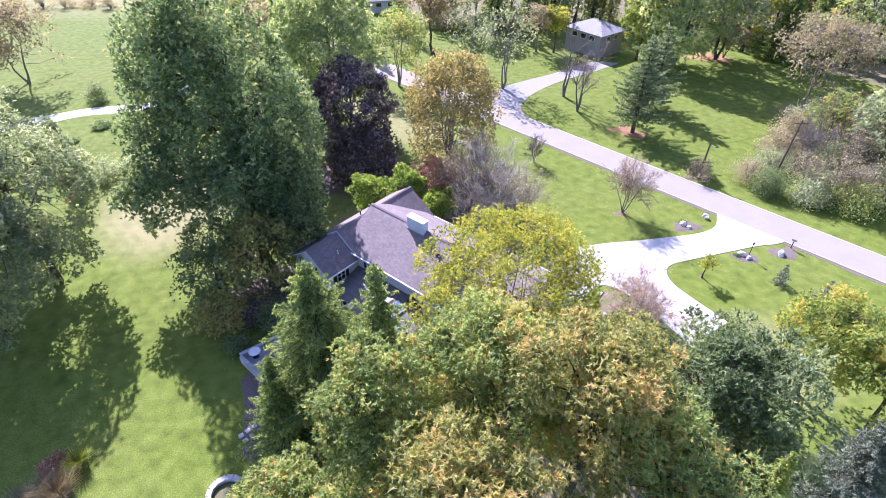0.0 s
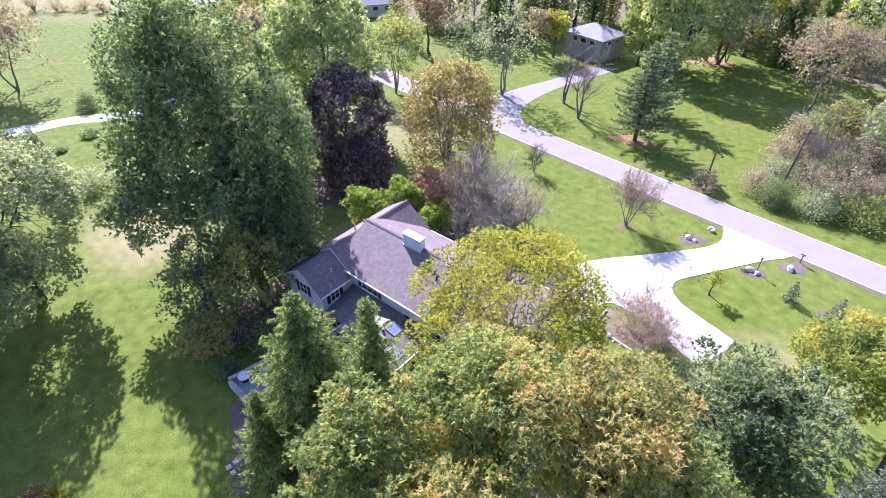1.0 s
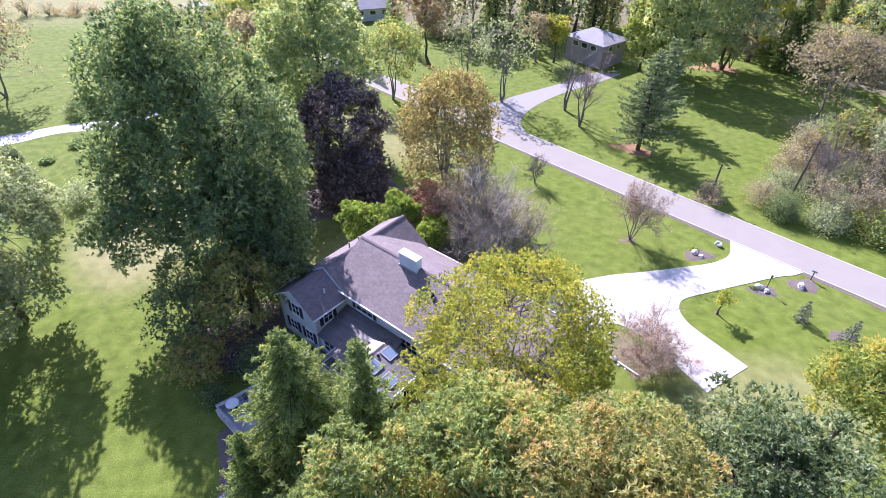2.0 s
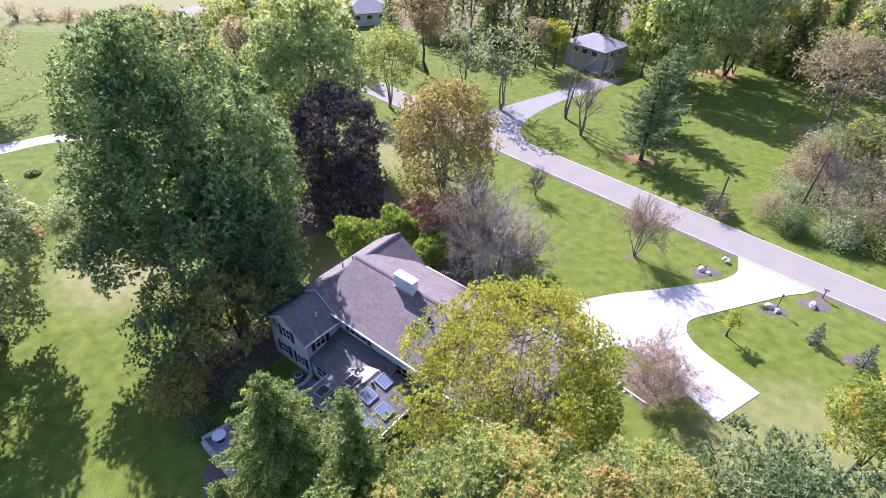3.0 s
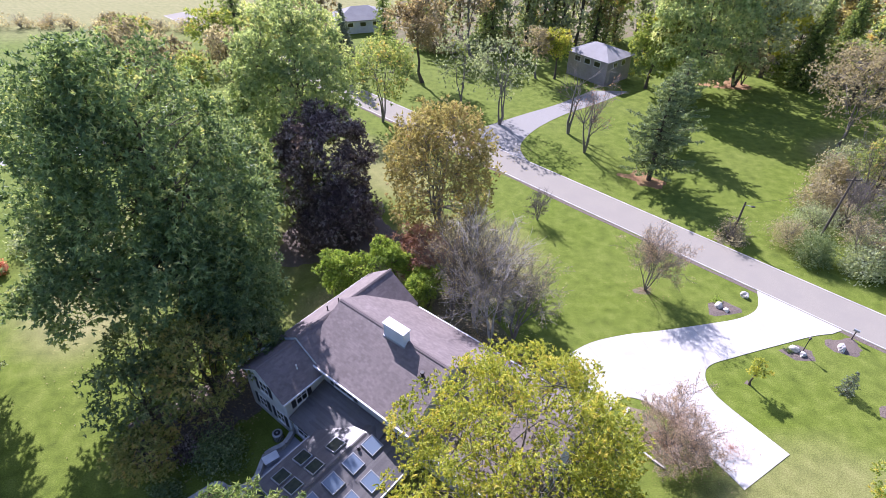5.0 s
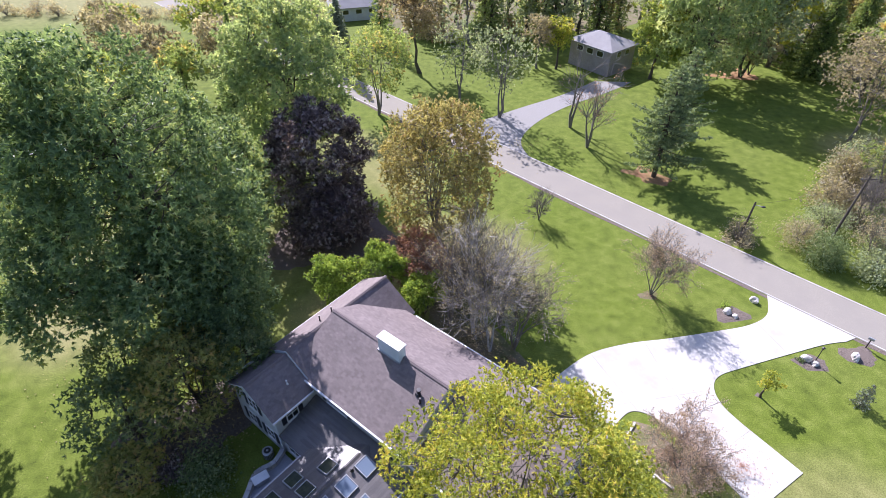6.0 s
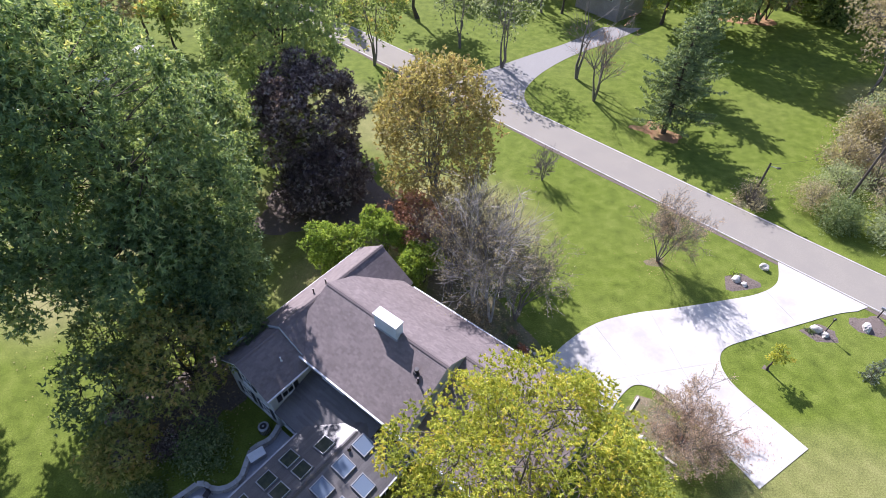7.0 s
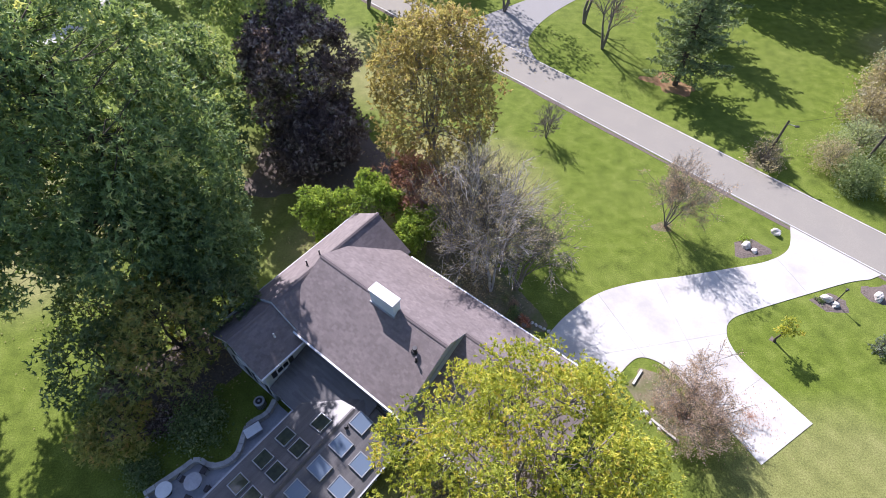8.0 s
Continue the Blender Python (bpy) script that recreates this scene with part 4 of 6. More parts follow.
def window(c, right, w, h, shutters=True, panes=2):
    """A window on a wall: c the centre on the wall's face, right the wall's direction (seen from outside)."""
    r = Vector(right)
    out = r.cross(Vector((0, 0, 1)))
    m = Matrix(((r.x, out.x, 0, c[0]), (r.y, out.y, 0, c[1]), (0, 0, 1, c[2]), (0, 0, 0, 1)))

    def put(name, boxes, material, parent, label=""):
        bm = B()
        for bx in boxes:
            box(bm, *bx)
        bmesh.ops.transform(bm, matrix=m, verts=bm.verts)
        bmesh.ops.recalc_face_normals(bm, faces=bm.faces)
        return part(name, bm, material, parent, label)

    def lattice(name, xs, zs, solid, y0, y1, material, parent, label=""):
        """One connected frame: the cells of the grid for which solid(i, k) holds."""
        bm = B()
        vs = {(i, k): bm.verts.new((xx, y1, zz)) for i, xx in enumerate(xs) for k, zz in enumerate(zs)}
        fs = [bm.faces.new((vs[i, k], vs[i + 1, k], vs[i + 1, k + 1], vs[i, k + 1])) for i in range(len(xs) - 1) for k in range(len(zs) - 1) if solid(i, k)]
        bmesh.ops.delete(bm, geom=[v for v in bm.verts if not v.link_faces], context="VERTS")
        r = bmesh.ops.extrude_face_region(bm, geom=fs)
        for g in r["geom"]:
            if isinstance(g, bmesh.types.BMVert):
                g.co.y = y0
        bmesh.ops.transform(bm, matrix=m, verts=bm.verts)
        bmesh.ops.recalc_face_normals(bm, faces=bm.faces)
        return part(name, bm, material, parent, label)

    W, Hh = w / 2, h / 2
    xs = [-W - 0.09]
    for k in range(panes):
        a, c2 = -W + w * k / panes, -W + w * (k + 1) / panes
        xs += [a + (0.025 if k else 0), c2 - (0.025 if k < panes - 1 else 0)]
    xs.append(W + 0.09)
    zs = [-Hh - 0.1, -Hh, -0.02, 0.02, Hh, Hh + 0.1]
    win = lattice("window", xs, zs, lambda i, k: i % 2 == 0 or k % 2 == 0, -0.05, 0.05, TRIM, HOUSE, "white framed window")
    put("pane", [(-W, W, -0.04, 0.012, -Hh, Hh)], GLASS, win, "dark window glass")
    put("sill", [(-W - 0.12, W + 0.12, 0.0, 0.1, -Hh - 0.14, -Hh - 0.1)], TRIM, win)
    if shutters:
        for sd in (-1, 1):
            a, c2 = sorted((sd * (W + 0.11), sd * (W + 0.5)))
            sh = lattice("shutter", [a, a + 0.06, c2 - 0.06, c2], [-Hh - 0.05, -Hh + 0.03, -0.03, 0.03, Hh - 0.03, Hh + 0.05], lambda i, k: i != 1 or k % 2 == 0, 0.0, 0.05, SHUTTER, win, "dark blue shutter")
            put("shutter_panel", [(a + 0.055, c2 - 0.055, 0.0, 0.03, -Hh, Hh)], SHUTTER, win)


window((-0.5, -8.4, 3.0), (1, 0, 0), 1.0, 1.25)
window((-1.3, -8.4, 0.55), (1, 0, 0), 0.9, 1.2)
window((1.0, -8.4, 0.55), (1, 0, 0), 0.9, 1.2)
window((2.25, -6.9, 2.75), (0, 1, 0), 0.95, 1.2)
window((4.7, -4.55, 3.3), (1, 0, 0), 2.1, 0.95, True, 3)
window((10.2, -4.55, 2.2), (1, 0, 0), 1.9, 1.15, False, 3)
window((13.0, -4.2, 1.7), (1, 0, 0), 1.9, 1.2, False, 3)
window((3.6, -8.2, 0.5), (1, 0, 0), 1.4, 1.2, False, 2)
for k in range(4):
    window((12.2, -7.2 - 2.2 * k, 0.5), (0, 1, 0), 1.5, 1.5, False, 2)

# ---- west patio ----


def H(u, v):
    p = HM @ Vector((u, v, 0))
    return (p.x, p.y)


PATIO_Z = -0.62
cap_line = smooth_line([H(2.35, -8.55), (-11.6, 38.95), (-12.75, 38.2), (-12.95, 37.1), (-13.1, 36.1), (-13.8, 35.45), (-14.8, 35.3), (-15.8, 35.8), (-16.2, 35.5)], 5) + [(-18.75, 33.5)]
_inv = HM.inverted()
_bm = B()
_rows = []
for _x, _y in cap_line:
    _v = max(-20.5, min(-8.3, (_inv @ Vector((_x, _y, 0))).y))
    _ix, _iy = H(5.3, _v)
    _rows.append([_bm.verts.new(q) for q in ((_x, _y, -1.2), (_x, _y, PATIO_Z), (_ix, _iy, PATIO_Z), (_ix, _iy, -1.2))])
for _a, _c in zip(_rows, _rows[1:]):
    for _k in range(3):
        _bm.faces.new((_a[_k], _c[_k], _c[_k + 1], _a[_k + 1]))
bmesh.ops.recalc_face_normals(_bm, faces=_bm.faces)
_me = bpy.data.meshes.new("patio")
_bm.to_mesh(_me)
_bm.free()
_me.materials.append(PATIO)
patio = new("patio", _me)
tagged(patio, "grey concrete patio beside the house", "patio", kind="structure")


def stone_wall(name, line, w, z0, z1, label):
    """A low wall of stones with a lighter cap, stone by stone along the line."""
    top = thing(name, line[0][0], line[0][1], z0, label, "garden wall")
    rng = np.random.default_rng(5)
    p = [Vector((q[0] - line[0][0], q[1] - line[0][1], 0)) for q in line]
    d = [0.0]
    for a, c in zip(p, p[1:]):
        d.append(d[-1] + (c - a).length)
    at = lambda s: Vector([float(np.interp(s, d, [q[i] for q in p])) for i in range(3)])
    for lo, hi, wid, name2, material, L in ((0.0, z1 - z0 - 0.09, w * 0.8, "stone", STONE, 0.5), (z1 - z0 - 0.09, z1 - z0, w, "capstone", WALLSTONE, 0.6)):
        s = 0.0
        while s < d[-1] - 0.05:
            e = min(d[-1], s + L * rng.uniform(0.8, 1.2))
            a, c = at(s + 0.012), at(e - 0.012)
            n = (c - a).cross(Vector((0, 0, 1))).normalized() * wid / 2
            j = rng.uniform(-0.012, 0.012)
            bm = B()
            vs = [bm.verts.new(q) for z in (lo, hi + j) for q in (a - n + Vector((0, 0, z)), a + n + Vector((0, 0, z)), c + n + Vector((0, 0, z)), c - n + Vector((0, 0, z)))]
            for q in ((0, 3, 2, 1), (4, 5, 6, 7), (0, 1, 5, 4), (1, 2, 6, 5), (2, 3, 7, 6), (3, 0, 4, 7)):
                bm.faces.new([vs[i] for i in q])
            bmesh.ops.recalc_face_normals(bm, faces=bm.faces)
            part(name2, bm, material, top)
            s = e
    return top


stone_wall("patio_wall", cap_line, 0.36, -1.15, -0.1, "low curved stone wall with a pale cap")
stone_wall("patio_wall", [(-18.6, 33.3), (-14.6, 29.6)], 0.36, -1.15, -0.1, "low straight stone wall with a pale cap")
fire = [(-16.1 + 1.25 * math.cos(a), 20.6 + 1.25 * math.sin(a)) for a in np.linspace(0.9, 5.6, 22)]
stone_wall("fire_pit_wall", fire, 0.42, -1.1, -0.55, "curved stone seat round a fire pit")


pit = polygon_slab("fire_pit_floor", [(-16.1 + 0.95 * math.cos(a), 20.6 + 0.95 * math.sin(a)) for a in np.linspace(0, 6.1, 24)], -1.1, -0.9, SOIL)
tagged(pit, "round reddish brick floor of a fire pit", "fire pit", kind="structure")


def garden_table(x, y, z, r, material, label):
    t = thing("patio_table", x, y, z, label, "table")
    bm = cyl(B(), 0, 0, 0.68, 0.72, r, r, 28)
    cyl(bm, 0, 0, 0.64, 0.68, r * 0.94, r, 28)
    part("tabletop", bm, material, t)
    part("pedestal", cyl(B(), 0, 0, 0.03, 0.66, 0.05, 0.05, 10), DARKMETAL, t)
    part("foot", cyl(B(), 0, 0, 0.0, 0.05, 0.3, 0.24, 16), DARKMETAL, t)
    return t


def garden_chair(x, y, z, rz):
    t = thing("patio_chair", x, y, z, "dark metal patio chair with an open back", "chair", "chairs on the patio", rz=rz)
    part("seat", box(B(), -0.22, 0.22, -0.22, 0.22, 0.4, 0.44, 0.015), DARKMETAL, t)
    bm = B()
    for k in range(5):
        box(bm, -0.2 + 0.095 * k, -0.18 + 0.095 * k, 0.2, 0.23, 0.44, 0.88)
    box(bm, -0.23, 0.23, 0.195, 0.235, 0.86, 0.91)
    part("backrest", bm, DARKMETAL, t)
    for sx in (-0.2, 0.2):
        for sy in (-0.2, 0.2):
            part("leg", cyl(B(), sx, sy, 0, 0.4, 0.014, 0.018, 6), DARKMETAL, t)
    return t


garden_table(-17.4, 33.7, PATIO_Z, 0.55, WHITEMETAL, "round white patio table by the corner of the wall")
garden_table(-15.6, 34.2, PATIO_Z, 0.6, GREYMETAL, "round grey patio table with dark chairs")
for a in (20, 110, 200, 290):
    garden_chair(-15.5 + 0.95 * math.sin(radians(a)), 34.1 - 0.95 * math.cos(radians(a)) * -1, PATIO_Z, -a)

ac = thing("air_conditioner", -12.35, 39.95, -0.95, "round grey outdoor cooling unit beside the wall", "cooling unit")
bm = cyl(B(), 0, 0, 0.05, 0.75, 0.4, 0.4, 20)
part("casing", bm, GREYMETAL, ac)
bm = B()
for k in range(20):
    a = 2 * math.pi * k / 20
    box(bm, 0.402 * math.cos(a) - 0.012, 0.402 * math.cos(a) + 0.012, 0.402 * math.sin(a) - 0.012, 0.402 * math.sin(a) + 0.012, 0.08, 0.72)
part("grille", bm, DARKMETAL, ac)
bm = cyl(B(), 0, 0, 0.75, 0.8, 0.42, 0.36, 20)
part("rim", bm, GREYMETAL, ac)
part("fan_guard", cyl(B(), 0, 0, 0.79, 0.82, 0.27, 0.25, 20), DARKMETAL, ac, "dark fan guard")
part("hub", cyl(B(), 0, 0, 0.81, 0.84, 0.1, 0.08, 12), GREYMETAL, ac)

store = thing("storage_box", -12.3, 37.7, PATIO_Z, "pale grey plastic storage box on the patio", "storage box", rz=36)
part("body", box(B(), -0.5, 0.5, -0.32, 0.32, 0, 0.55, 0.02), GREYMETAL, store)
part("lid", box(B(), -0.6, 0.6, -0.38, 0.38, 0.55, 0.63, 0.025), WHITEMETAL, store)
part("latch", box(B(), -0.05, 0.05, -0.37, -0.35, 0.48, 0.58), DARKMETAL, store)

# stepping stones in the bed south of the patio
rng = np.random.default_rng(8)
for i in range(2):
    for j in range(4):
        x, y = -16.5 + 0.5 * i + 0.42 * j, 25.6 - 0.45 * i + 0.46 * j
        st = thing("stepping_stone", x, y, ground_z(x, y) - 0.02, "square pale stepping stone in the garden bed", "paving stone", "stepping stones", rz=38 + rng.uniform(-6, 6))
        part("paver", box(B(), -0.2, 0.2, -0.2, 0.2, 0, 0.1, 0.015), CONCRETE, st)

# ---- beds ----
ground_patch("garden_bed", [(-17.8, 33.0), (-14.8, 29.6), (-13.0, 27.6), (-12.6, 22.5), (-14.9, 22.2), (-16.6, 24.5), (-17.4, 28.5), (-18.6, 31.5)], MULCH, 0.04, "dark mulch bed beside the patio wall", "garden bed")
ground_patch("garden_bed", blob(-19.5, 42.0, 6.0, 4.2, 31, rz=0.6), MULCH, 0.04, "dark leaf-strewn bed beneath the trees", "garden bed")
# dark patch laid where the beech's shadow falls on the lawn
ground_patch("garden_bed", blob(-10.5, 66.0, 7.5, 6.0, 32), MULCH, 0.04, "dark patch painting the shadow under the purple tree", "garden bed")
ground_patch("garden_bed", smooth_line([(0.5, 48.9), (-0.5, 52.5), (1.0, 56.0), (5.5, 54.5), (8.0, 50.5), (10.2, 46.2), (9.0, 44.9), (7.0, 45.2)], 5, True), SOIL, 0.04, "leaf-covered bed behind the house", "garden bed")
ground_patch("garden_bed", blob(1.0, 61.5, 5.0, 3.6, 34), SOIL, 0.035, "fallen leaves below the golden tree", "garden bed")
ground_patch("garden_bed", blob(0.6, 32.6, 3.0, 2.6, 35), SOIL, 0.035, "brown bed along the porch", "garden bed")
ground_patch("needle_litter", blob(29.3, 79.3, 3.0, 2.2, 36, 0.3, rz=-0.8), NEEDLES, 0.04, "rust-brown pine needles under the pine", "needle litter")
ground_patch("needle_litter", blob(55.5, 114.5, 5.0, 3.0, 37, 0.3), NEEDLES, 0.04, "rust-brown needles at the wood's edge", "needle litter")
ground_patch("garden_bed", [(27.2, 52.1), (28.0, 54.6), (29.8, 55.1), (31.6, 53.6), (31.4, 52.8)], MULCH, 0.05, "mulch bed at the drive's mouth", "garden bed")
ground_patch("garden_bed", [(32.0, 48.1), (33.2, 46.6), (35.2, 46.4), (35.8, 48.0), (34.4, 48.9)], MULCH, 0.05, "mulch bed round a lamp post", "garden bed")
ground_patch("garden_bed", [(36.4, 49.4), (37.2, 47.6), (39.0, 46.8), (40.6, 47.6), (40.3, 49.7)], MULCH, 0.05, "mulch bed at the road's edge", "garden bed")
ground_patch("garden_bed", blob(27.8, 44.2, 0.8, 0.7, 38), MULCH, 0.04, "small mulch ring round a young tree", "garden bed")
ground_patch("garden_bed", blob(38.5, 41.0, 1.6, 1.2, 39), MULCH, 0.04, "mulch below small conifers", "garden bed")
ground_patch("garden_bed", [(14.7, 40.4), (16.6, 42.3), (18.2, 41.7), (20.2, 38.9), (19.4, 36.4), (17.4, 36.4), (15.7, 38.4)], SOIL, 0.04, "brown leaf-strewn bed inside the drive's bend", "garden bed")
ground_patch("garden_bed", blob(35.2, 65.2, 2.2, 1.5, 40), SOIL, 0.035, "bare soil under roadside brush", "garden bed")
ground_patch("garden_bed", blob(22.3, 56.4, 1.4, 1.1, 41), SOIL, 0.035, "worn soil at the foot of a small tree", "garden bed")
ground_patch("forest_floor", blob(4, 12, 22, 13, 42), SOIL, 0.05, "leaf-covered floor under the trees", "forest floor")
ground_patch("forest_floor", [(-12, 133), (14, 131), (44, 133), (62, 122), (70, 108), (80, 92), (110, 70), (135, 90), (135, 195), (-12, 195)], SOIL, 0.05, "leaf-covered floor of the wood behind", "forest floor")
ground_patch("forest_floor", blob(60, 66, 14, 9, 43, rz=-0.8), SOIL, 0.05, "brushy floor beside the road", "forest floor")


def boulder(x, y, sx, sy, sz, seed, label="pale boulder in a mulch bed"):
    bm = B()
    bmesh.ops.create_icosphere(bm, subdivisions=3, radius=1.0)
    for v in bm.verts:
        n1 = noise.noise(v.co * 1.4 + Vector((seed, 0, 0)))
        n2 = noise.noise(v.co * 3.5 + Vector((0, seed, 0)))
        v.co = v.co * (1 + 0.35 * n1 + 0.1 * n2)
        v.co.z = max(v.co.z, -0.4)
        v.co = Vector((v.co.x * sx, v.co.y * sy, (v.co.z + 0.3) * sz))
    me = bpy.data.meshes.new("boulder")
    bm.to_mesh(me)
    bm.free()
    me.materials.append(STONE)
    ob = tagged(new("boulder", me), label, "boulder", "boulders by the drive")
    ob.matrix_basis = pose(x, y, ground_z(x, y), 0, 0, seed * 40)
    return ob


for b_ in ((29.2, 53.9, 0.45, 0.35, 0.4, 1.0), (29.7, 53.3, 0.3, 0.28, 0.25, 2.0), (32.5, 55.4, 0.5, 0.3, 0.45, 3.0), (33.8, 48.0, 0.5, 0.35, 0.4, 4.0), (34.3, 47.4, 0.35, 0.3, 0.28, 5.0), (38.3, 48.1, 0.5, 0.32, 0.42, 6.0)):
    boulder(*b_)
boulder(16.0, 38.4, 0.3, 0.25, 0.25, 8.0, "pale stone beside a garden bed")
for k in range(4):
    boulder(16.3 + 0.5 * k, 37.7 - 0.42 * k, 0.17, 0.14, 0.1, 10.0 + k, "small edging stone of a garden bed")

for k in range(9):
    boulder(7.5 + 0.31 * k, 47.0 - 0.205 * k, 0.17, 0.13, 0.12, 20.0 + k, "small edging stone of the bed behind the garage")
pot = thing("plant_pot", 8.0, 45.75, 0.03, "terracotta plant pot in the bed behind the garage", "plant pot")
bm = cyl(B(), 0, 0, 0, 0.36, 0.16, 0.23, 16)
part("pot", bm, NEEDLES, pot)
part("rim", cyl(B(), 0, 0, 0.34, 0.42, 0.26, 0.26, 16), NEEDLES, pot)
part("soil", cyl(B(), 0, 0, 0.4, 0.43, 0.2, 0.2, 16), MULCH, pot)
shrub("flower_clump", "pale flowering plant behind the garage", 7.5, 47.9, 0.7, 0.55, BLUSH, 157, 500, 0.1, category="flowers")

# timber edging by the drive
for x, y, L, rz in ((16.15, 41.2, 1.5, 50), (17.0, 37.2, 2.2, -48)):
    lg = thing("timber_edging", x, y, 0.03, "pale weathered timber edging a bed", "timber", rz=rz)
    part("beam", box(B(), -L / 2, L / 2, -0.09, 0.09, 0, 0.16, 0.015), STONE, lg)

# lamp post at the drive
lp = thing("lamp_post", 34.35, 47.65, 0.0, "slim dark lamp post beside the drive", "lamp post")
part("post", cyl(B(), 0, 0, 0, 1.75, 0.045, 0.035, 8), DARKMETAL, lp)
bm = cyl(B(), 0, 0, 1.75, 2.0, 0.08, 0.12, 6)
part("lantern", bm, DARKMETAL, lp)
part("lantern_cap", cyl(B(), 0, 0, 2.0, 2.1, 0.15, 0.02, 6), DARKMETAL, lp)
lp2 = thing("mailbox", 40.0, 49.3, 0.0, "grey mailbox on a post at the roadside", "mailbox", rz=-46)
part("post", box(B(), -0.05, 0.05, -0.05, 0.05, 0, 1.05, 0.01), POLEWOOD, lp2)
bm = box(B(), -0.25, 0.25, -0.09, 0.09, 1.05, 1.2)
cyl(bm, 0, 0, 1.2 - 0.25, 1.2 + 0.25, 0.09, 0.09, 14, Euler((0, radians(90), 0)).to_matrix().to_4x4())
part("box", bm, GREYMETAL, lp2)


def utility_pole(x, y, h, lean, arm, label):
    t = thing("utility_pole", x, y, -0.1, label, "utility pole")
    top = Vector((lean[0], lean[1], h))
    v, f = tube(np.array([[0, 0, 0], list(top * 0.5), list(top)]), np.array([0.15, 0.125, 0.1]), 10)
    child("pole", from_arrays("pole", v, f, POLEWOOD, smooth=True), t)
    if arm:
        d = RD * arm
        v, f = tube(np.array([list(top * 0.93), list(top * 0.95 + d * 0.5), list(top * 0.96 + d)]), np.array([0.03, 0.03, 0.03]), 6)
        child("arm", from_arrays("arm", v, f, GREYMETAL, smooth=True), t)
        q = top * 0.96 + d
        bm = box(B(), q.x - 0.1, q.x + 0.32, q.y - 0.12, q.y + 0.12, q.z - 0.1, q.z + 0.04, 0.03)
        part("lamp_head", bm, DARKMETAL, t)
    else:
        bm = box(B(), top.x - 0.9, top.x + 0.9, top.y - 0.06, top.y + 0.06, top.z - 0.5, top.z - 0.38, 0.01)
        part("crossarm", bm, POLEWOOD, t)
        for k in (-0.75, 0.0, 0.75):
            part("insulator", cyl(B(), top.x + k, top.y, top.z - 0.38, top.z - 0.22, 0.045, 0.03, 8), GREYMETAL, t)
    return t


utility_pole(35.3, 65.3, 5.2, (0.2, 0.1), 0.8, "short wooden pole with a small lamp beside the road")
utility_pole(45.1, 64.4, 8.6, (1.1, 0.7), 0, "leaning wooden utility pole in the roadside brush")


def cable(p, q, sag):
    a, c = np.array(p), np.array(q)
    t = np.linspace(0, 1, 14)[:, None]
    pts = a + (c - a) * t - np.array([0, 0, 1.0]) * 4 * sag * t * (1 - t)
    v, f = tube(pts, np.full(14, 0.014), 4)
    ob = new("overhead_cable", from_arrays("overhead_cable", v, f, DARKMETAL))
    return tagged(ob, "thin dark overhead cable between poles", "cable")


cable((35.5, 65.4, 4.9), (45.9, 65.1, 7.9), 0.5)
cable((46.2, 65.1, 8.2), (75, 38, 8.5), 0.9)
cable((46.9, 65.1, 8.2), (75.6, 38.5, 8.5), 1.1)
utility_pole(75.3, 38.3, 8.7, (0.0, 0.0), 0, "wooden utility pole beside the road")

# ---- houses in the distance ----


def far_house(x, y, rz, w, d, wall_h, roof_h, label, brick):
    t = thing("house", x, y, 0.0, label, "house", rz=rz)
    part("wall", box(B(), -w / 2, w / 2, -d / 2, d / 2, -0.2, wall_h), brick, t)
    bm = B()
    o = 0.5
    e = [bm.verts.new(p) for p in ((-w / 2 - o, -d / 2 - o, wall_h), (w / 2 + o, -d / 2 - o, wall_h), (w / 2 + o, d / 2 + o, wall_h), (-w / 2 - o, d / 2 + o, wall_h))]
    k = [bm.verts.new(p) for p in ((-w / 2 + d / 2, 0, wall_h + roof_h), (w / 2 - d / 2, 0, wall_h + roof_h))]
    u = [bm.verts.new(v.co + Vector((0, 0, -0.18))) for v in e]
    for q in ((e[0], e[1], k[1], k[0]), (e[1], e[2], k[1]), (e[2], e[3], k[0], k[1]), (e[3], e[0], k[0])):
        bm.faces.new(q)
    bm.faces.new(u[::-1])
    for i in range(4):
        j = (i + 1) % 4
        bm.faces.new((e[i], u[i], u[j], e[j]))
    part("roof", bm, PALEROOF, t, "pale grey hipped roof")
    for sx, sy, n, ax in ((-1, 0, 2, 1), (0, -1, 3, 0), (1, 0, 2, 1)):
        for i in range(n):
            f = (i + 1) / (n + 1) - 0.5
            px, py = (sx * w / 2, f * d) if ax else (f * w, sy * d / 2)
            hx, hy = (0.05, 0.6) if ax else (0.75, 0.05)
            wn = part("window", box(B(), px - hx, px + hx, py - hy, py + hy, wall_h - 1.55, wall_h - 0.45), TRIM, t)
            hx, hy = (0.07, 0.5) if ax else (0.65, 0.07)
            part("pane", box(B(), px - hx, px + hx, py - hy, py + hy, wall_h - 1.45, wall_h - 0.55), GLASS, wn)
    return t


BRICK = speckled("grey_brown_brick", (0.3, 0.27, 0.26), (0.4, 0.37, 0.36), (0.28, 0.25, 0.24), 5, 0.6, 0.9, 0.2)
far_house(32.2, 119.2, -52, 9.2, 7.2, 4.6, 1.7, "two-storey brick house with a pale hipped roof", BRICK)
far_house(-17.5, 152.0, 15, 12.0, 8.0, 3.0, 2.2, "low pale house beyond the trees", SIDING)

